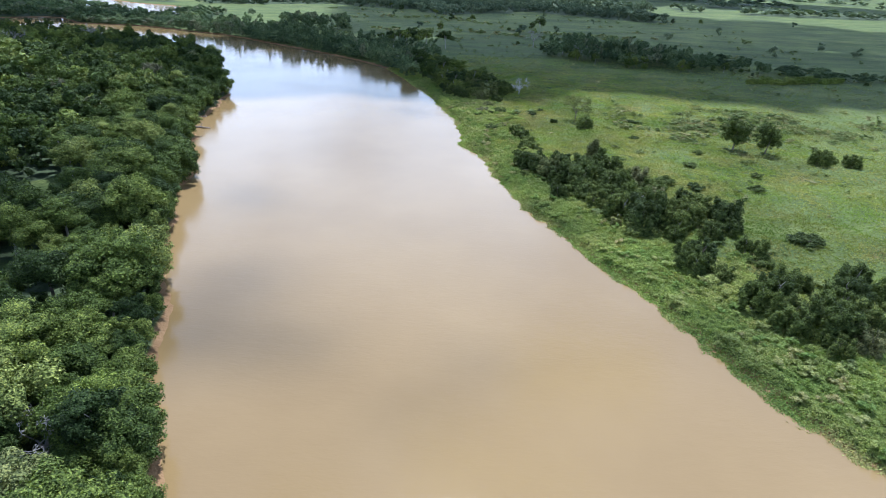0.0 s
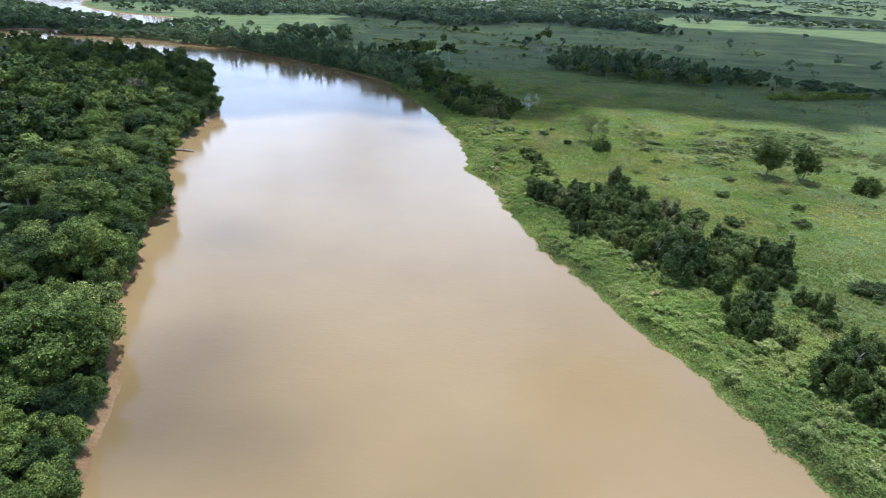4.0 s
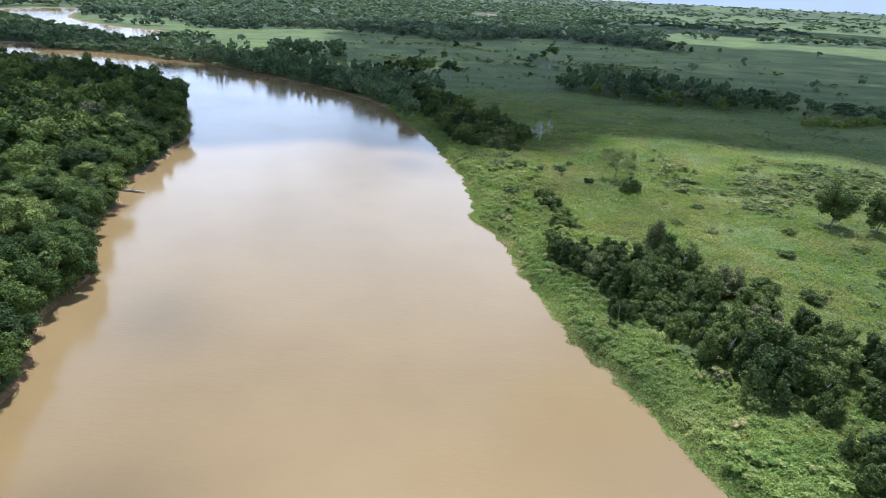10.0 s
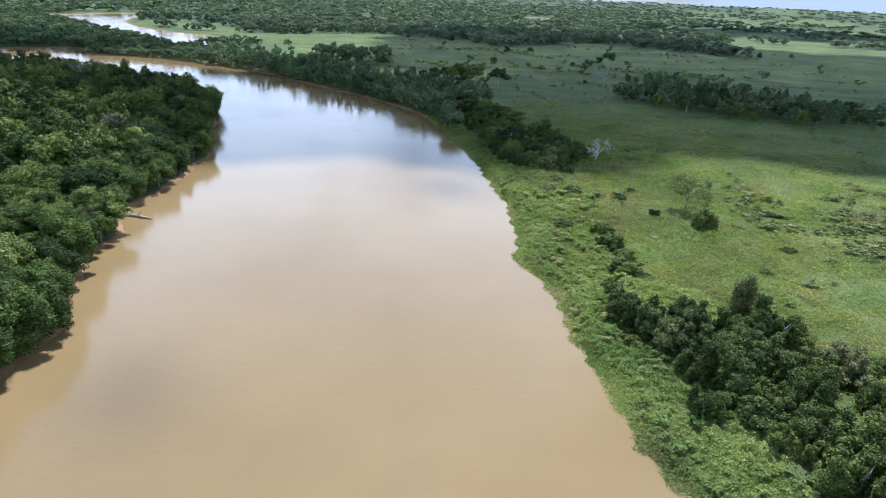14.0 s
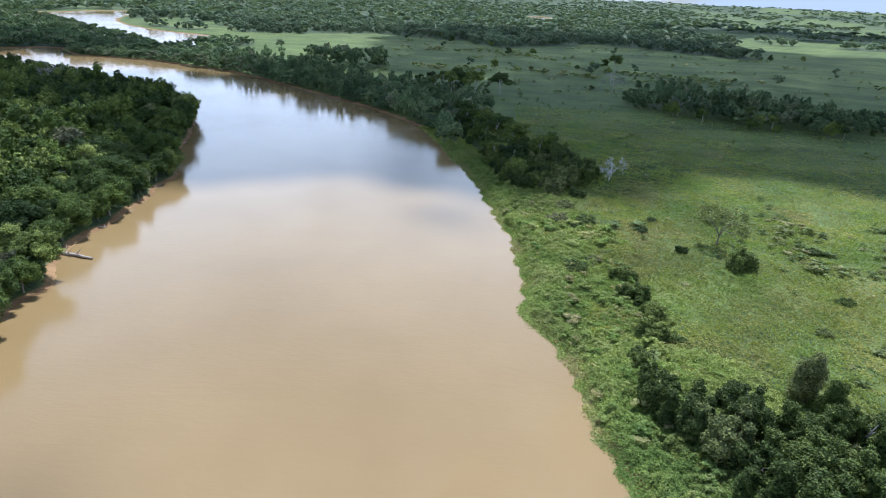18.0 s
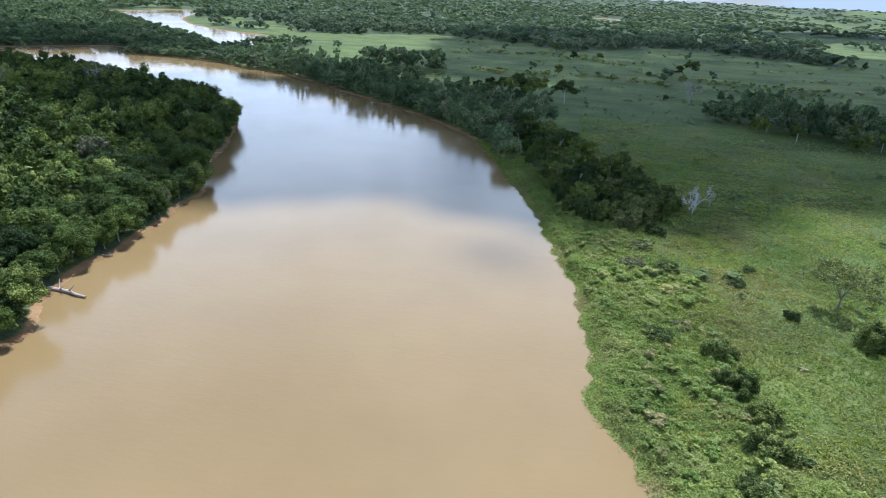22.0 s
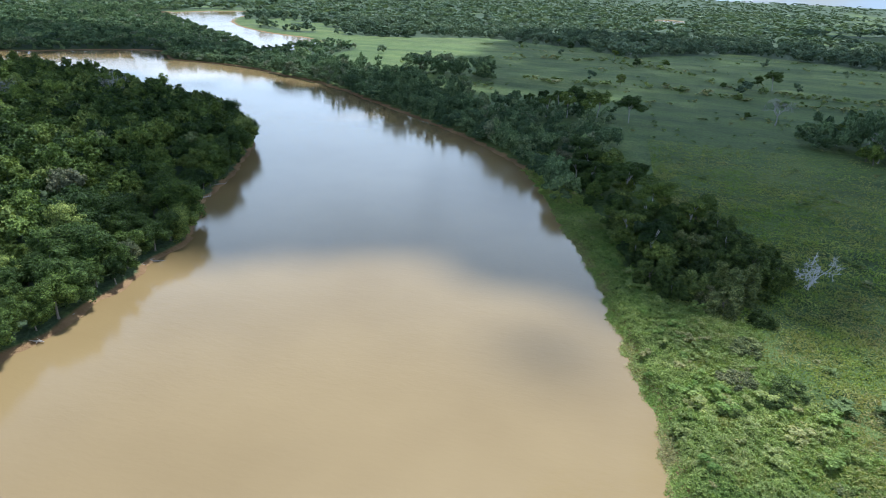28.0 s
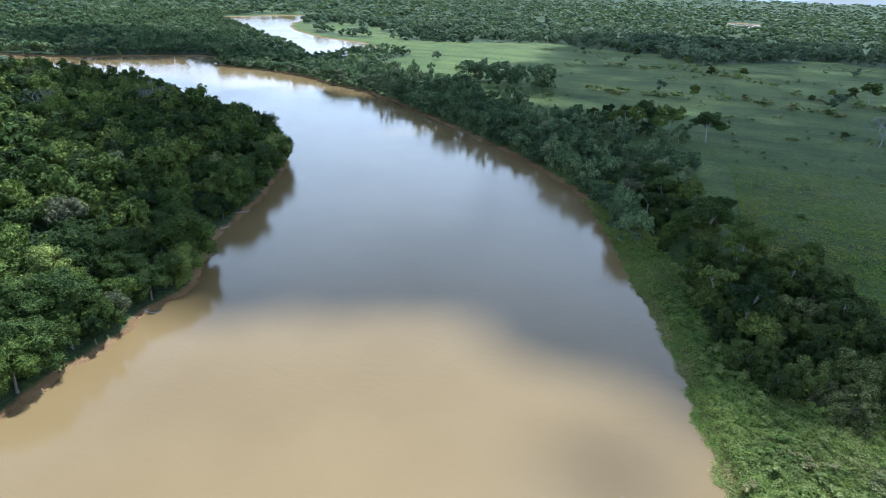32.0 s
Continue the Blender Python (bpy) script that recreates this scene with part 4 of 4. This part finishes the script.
# a loose grove of pale-stemmed trees behind the gallery wood, with scrub at its foot
for x, y, h in ((-29, 428, 13), (-25, 440, 14), (-20, 431, 15), (-15, 441, 13), (-11, 429, 12), (-7, 437, 15), (-33, 445, 12), (-18, 450, 14), (-38, 436, 11)):
    gallery.put(int(rng.choice([3, 3, 1])), x, y, h, rng.uniform(0, 360), rng.uniform(0.75, 1.0))
grove = np.random.default_rng(48)
ox, oy = np.concatenate([grove.uniform(-44, 2, 34), grove.uniform(-128, -76, 26)]), np.concatenate([grove.uniform(414, 446, 34), grove.uniform(519, 549, 26)])
tall = np.concatenate([grove.uniform(4, 8, 34), grove.uniform(11, 15, 26)])
woodland("grove", grove, ox, oy, tall, tall * grove.uniform(0.36, 0.5, 60), 700, 0.06, MIDHAZE, "dark groves at the back of the gallery wood", low=0.05)
# pale bushes at the end of the meadow wood
pale_bushes = Planter([plant("bush", 26, 5.0, 3.4, 9, 0.05, 3000, 0.3, 0.1, LIME, PALE, "pale yellow-green bush at the wood's end", "bush", "pale bushes by the wood", 0.95, 4, narrow=2)])
for x, y, h in ((176, 331, 4.5), (184, 335, 5.5), (192, 333, 5), (200, 337, 6), (208, 340, 5.5), (216, 345, 6), (224, 343, 5), (232, 347, 5.5), (189, 341, 5)):
    pale_bushes.put(0, x, y, h, rng.uniform(0, 360), rng.uniform(1.0, 1.3))

# floating and wading weeds along the right bank
rng = np.random.default_rng(81)
n = 980000
way = np.concatenate([[0], np.cumsum(np.linalg.norm(np.diff(BANK_R, axis=0), axis=1))])
ends = [way[np.argmin(np.hypot(*(BANK_R - q).T))] for q in ((76, 22), (-26, 341))]
at = rng.uniform(*ends, n)
bx, by = np.interp(at, way, BANK_R[:, 0]), np.interp(at, way, BANK_R[:, 1])
px = bx + rng.uniform(-2.5, 34, n)
py = by + rng.uniform(-2, 2, n)
s = sample(SDF, px, py)
width = np.interp(py, [20, 90, 150, 200, 235, 262, 300, 345], [20, 25, 25, 21, 24, 14, 8, 5]) * (1 + 0.3 * waves(px, py, 22, 21))
keep = (s > -1.5 + 0.8 * waves(px, py, 9, 24) + 0.5 * lumps(px, py, 1.7, 26) + rng.normal(0, 0.3, n)) & (s < width)
px, py, s = px[keep], py[keep], s[keep]
hz = np.maximum(height(px, py), 0.0)
lump = 0.55 + 0.5 * lumps(px, py, 0.9, 22) + 0.34 * lumps(px, py, 2.6, 23) + 0.3 * lumps(px, py, 11, 26)
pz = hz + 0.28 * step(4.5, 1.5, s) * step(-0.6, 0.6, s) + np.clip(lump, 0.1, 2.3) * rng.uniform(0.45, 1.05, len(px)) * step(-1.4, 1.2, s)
pile = Pile()
nrm = unit(rng.normal(size=(len(px), 3)) * 0.55 + (0, 0, 1.0))
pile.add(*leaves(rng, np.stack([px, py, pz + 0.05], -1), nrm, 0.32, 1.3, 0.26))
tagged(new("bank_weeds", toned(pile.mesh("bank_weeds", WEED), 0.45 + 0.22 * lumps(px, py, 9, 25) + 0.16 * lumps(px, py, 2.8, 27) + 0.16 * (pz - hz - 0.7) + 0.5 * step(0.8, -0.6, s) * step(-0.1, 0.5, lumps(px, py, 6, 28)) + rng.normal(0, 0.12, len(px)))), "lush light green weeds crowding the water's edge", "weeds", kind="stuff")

# tall leafy clumps that stand out of the weeds
n = 1500
at = rng.uniform(*ends, n)
px = np.interp(at, way, BANK_R[:, 0]) + rng.uniform(-0.5, 24, n)
py = np.interp(at, way, BANK_R[:, 1]) + rng.uniform(-2, 2, n)
s = sample(SDF, px, py)
keep = (s > 0.3) & (s < np.interp(py, [20, 90, 150, 200, 235, 262, 300, 345], [15, 14, 13, 19, 24, 15, 8, 6])) & (lumps(px, py, 9, 29) > rng.uniform(-1, 0.7, n))
px, py = px[keep], py[keep]
tall = rng.uniform(0.9, 2.3, len(px))
woodland("tall_weeds", rng, px, py, tall, tall * rng.uniform(0.45, 0.8, len(px)), 190, 0.12, WEED, "tall leafy weed clumps on the bank", masses=5, low=0.0)

# meadow grass: tufts, thick near the river and thinner far off
n = 1050000
px = 14 + 226 * rng.random(n) ** 1.35
py = rng.uniform(60, 400, n)
s, dl, dr = sample(SDF, px, py), sample(SDF_L, px, py), sample(SDF_R, px, py)
patch_ = waves(px, py, 30, 31) + 0.6 * waves(px, py, 9, 32)
fade = np.clip(1.3 - np.hypot((px - 45) * 1.3, py - 175) / 170, 0.10, 1)
keep = (dr < dl) & (s > 6) & (rng.random(n) < fade * np.clip(0.8 + 0.3 * patch_, 0.25, 1))
px, py = px[keep], py[keep]
lump = np.clip(0.30 + 0.4 * lumps(px, py, 1.9, 33) + 0.4 * lumps(px, py, 5.5, 34), 0.04, 1.2)
pz = height(px, py) + lump * rng.uniform(0.4, 1.1, len(px))
pile = Pile()
nrm = unit(rng.normal(size=(len(px), 3)) * 0.75 + (0, 0, 0.9))
pile.add(*leaves(rng, np.stack([px, py, pz], -1), nrm, 0.44, 1.4, 0.24))
tagged(new("meadow_grass", toned(pile.mesh("meadow_grass", GRASS), 0.42 + 0.24 * waves(px, py, 38, 35) + 0.24 * lumps(px, py, 7, 36) + 0.15 * lumps(px, py, 2.6, 37) + rng.normal(0, 0.13, len(px)))), "rough yellow-green grass and herbs of the meadow", "grass", kind="stuff")


# low shrubs and tall herbs dotted over the meadow
n = 2600
px, py = rng.uniform(18, 260, n), rng.uniform(60, 480, n)
s, dl, dr = sample(SDF, px, py), sample(SDF_L, px, py), sample(SDF_R, px, py)
keep = (dr < dl) & (s > 9) & (waves(px, py, 55, 41) + 0.4 * waves(px, py, 17, 42) > rng.uniform(-0.3, 1.2, n))
px, py = px[keep], py[keep]
# a broad patch of scrub and tall herbs before the wood
qx, qy = rng.uniform(70, 190, 2600), rng.uniform(196, 262, 2600)
some = lumps(qx, qy, 14, 45) + 0.6 * lumps(qx, qy, 5, 46) + 1.1 - np.hypot((qx - 125) / 52, (qy - 229) / 27) > rng.uniform(0, 0.9, 2600)
px, py = np.concatenate([px, qx[some]]), np.concatenate([py, qy[some]])
tall = rng.uniform(0.5, 1.5, len(px)) * (1 + 0.4 * (rng.random(len(px)) < 0.1))
woodland("low_shrubs", rng, px, py, tall, tall * rng.uniform(0.6, 1.2, len(px)), 60, 0.24, SHRUB, "low olive shrubs dotted over the meadow", masses=5, low=0.0)
# scrub in bands over the far meadow
n = 9000
px, py = rng.uniform(-150, 330, n), rng.uniform(395, 800, n)
s, dl, dr = sample(SDF, px, py), sample(SDF_L, px, py), sample(SDF_R, px, py)
band = np.minimum(np.abs(py - np.interp(px, [-60, -30, 30, 57, 90], [536, 541, 552, 540, 520])), np.abs(py - np.interp(px, [20, 49, 72, 100, 160], [680, 635, 571, 560, 548])))
keep = (dr < dl) & (s > 30) & ~wooded(px, py) & ((waves(px, py * 1.6, 90, 43) + 0.5 * waves(px, py * 1.6, 28, 44) > rng.uniform(0.35, 2.6, n)) | ((band < 7) & (px > -60) & (px < 160) & (rng.random(n) < 0.55)))
px, py = px[keep], py[keep]
tall = rng.uniform(0.7, 2.4, len(px)) * np.where(band[keep] < 7, 1.7, 1.0)
woodland("meadow_scrub", rng, px, py, tall, tall * rng.uniform(0.6, 1.1, len(px)), 22, 0.34, SHRUB, "dark scrub in bands over the far meadow", masses=3, low=0.0)


# ---- driftwood on the left bank ----
def driftwood(name, x, y, z, turn, length, r, label, seed, twigs=3):
    g = np.random.default_rng(seed)
    ob, pile = new(name), Pile()
    pts = [(i * length / 4, 0.12 * length * g.uniform(-0.3, 0.3), 0.1 * g.uniform(-1, 1)) for i in range(5)]
    pile.add(*tube(pts, [r, r * 0.95, r * 0.85, r * 0.7, r * 0.45], 8))
    part("trunk", pile.mesh("trunk", DRIFT), ob)
    for i in range(twigs):
        p, pile = np.array(pts[int(g.integers(1, 5))]), Pile()
        d = unit(g.normal(size=3) * (1, 1, 0.5) + (0.4, 0, 0.3))
        pile.add(*tube([p, p + d * length * 0.12, p + d * length * 0.25 + (0, 0, 0.1)], [r * 0.4, r * 0.3, r * 0.1], 5))
        part("branch", pile.mesh("branch", DRIFT), ob)
    ob.matrix_basis = pose(x, y, z, 0, 0, turn)
    return tagged(ob, label, "driftwood")


driftwood("fallen_log", -84.0, 199.0, 0.25, -8, 8.5, 0.38, "bleached fallen log jutting into the river", 91)
driftwood("fallen_branch", -90.5, 244, 0.2, 10, 4.4, 0.2, "dark fallen branch lying in the shallows", 92, 6)
driftwood("fallen_branch", -106.5, 288, 0.7, 40, 5.5, 0.17, "pale fallen branch reaching over the water", 93, 5)
for k, (x, y, turn, length) in enumerate(((-88, 220, 35, 4.2), (-77, 171, -40, 4.2), (-90, 239, 50, 4), (-102.5, 279, 60, 4))):
    driftwood("fallen_branch", x, y, 0.2, turn, length, 0.17, "bare brown branches tangled at the water's edge", 120 + k, 8)
driftwood("fallen_branch", -87, 213, 0.15, 15, 4.5, 0.22, "grey fallen branches on the muddy bank", 94, 6)


# ---- clouds: cumulus whose shade lies on the wood and the fields ----
def cloud(seed, outline, gap, mat, lift=1500.0):
    """A cumulus over the stretch of land, given by its outline, on which its shade falls."""
    g = np.random.default_rng(seed)
    shape = np.array(outline, float)
    (x0, y0), (x1, y1) = shape.min(0) - gap, shape.max(0) + gap
    px, py = scatter(g, x0, x1, y0, y1, gap)
    edge = far_from(px, py, np.concatenate([shape, shape[:1]]))
    keep = inside(px, py, shape) & (edge > gap * 0.35)
    px, py, edge = px[keep], py[keep], edge[keep]
    mid, shift, pile = shape.mean(0), SUN * (lift / SUN.z), Pile()
    for x, y, d in zip(px, py, edge):
        r = gap * g.uniform(0.72, 1.02)
        bump = 1 + 0.12 * g.uniform(-1, 1, (len(BALL2[0]), 1))
        v = BALL2[0] * bump * r * (1, 1, 0.8)
        v[:, 2] = np.maximum(v[:, 2], -0.25 * r)
        pile.add(v + (x - mid[0], y - mid[1], r * 0.5 * g.random() + 0.25 * min(d, 80)), BALL2[1])
    ob = new("cloud", pile.mesh("cloud", mat, True))
    ob.matrix_basis = pose(mid[0] + shift.x, mid[1] + shift.y, lift)
    return tagged(ob, "white cumulus cloud high over the plain", "cloud", "clouds", "structure")


# one long cloud over the bend, the gallery wood and the near end of the meadow
cloud(101, [(-330, 400), (-260, 348), (-200, 318), (-165, 296), (-140, 279), (-110, 264), (-86, 246), (-60, 258), (-38, 264), (-15, 267), (0, 256), (9, 237), (20, 233), (35, 249), (55, 281), (85, 282), (115, 273), (170, 264),
            (240, 282), (330, 330), (400, 420), (400, 500), (300, 530), (200, 525), (130, 530), (60, 520), (0, 500), (-60, 490), (-120, 480), (-200, 460), (-320, 450)], 17, CLOUD)
# thinner cloud over the far meadow
cloud(103, [(-130, 500), (-60, 490), (60, 495), (200, 505), (320, 510), (480, 530), (580, 700), (480, 860), (330, 890), (180, 1010), (-60, 1010), (-140, 850), (-120, 690)], 22, HALF)
cloud(111, [(-560, 500), (-400, 485), (-240, 530), (-230, 600), (-330, 630), (-540, 640)], 22, CLOUD)
cloud(106, [(280, 1180), (900, 1150), (980, 1500), (700, 1560), (300, 1500)], 60, CLOUD)
# small drifting shreds over the near river and its forest
cloud(107, [(-135, 70), (-82, 62), (-66, 96), (-74, 128), (-110, 150), (-140, 120)], 12, HALF)
cloud(110, [(-44, 100), (-30, 104), (-14, 84), (-8, 68), (-20, 60), (-36, 62), (-46, 80)], 9, VEIL)
cloud(112, [(-6, 58), (6, 70), (22, 76), (24, 68), (8, 60), (0, 52)], 7, VEIL)
cloud(113, [(-48, 150), (-34, 142), (-30, 126), (-42, 122), (-56, 140)], 8, VEIL)
cloud(114, [(-18, 250), (-2, 250), (6, 240), (4, 228), (-8, 229), (-16, 238)], 7, VEIL)
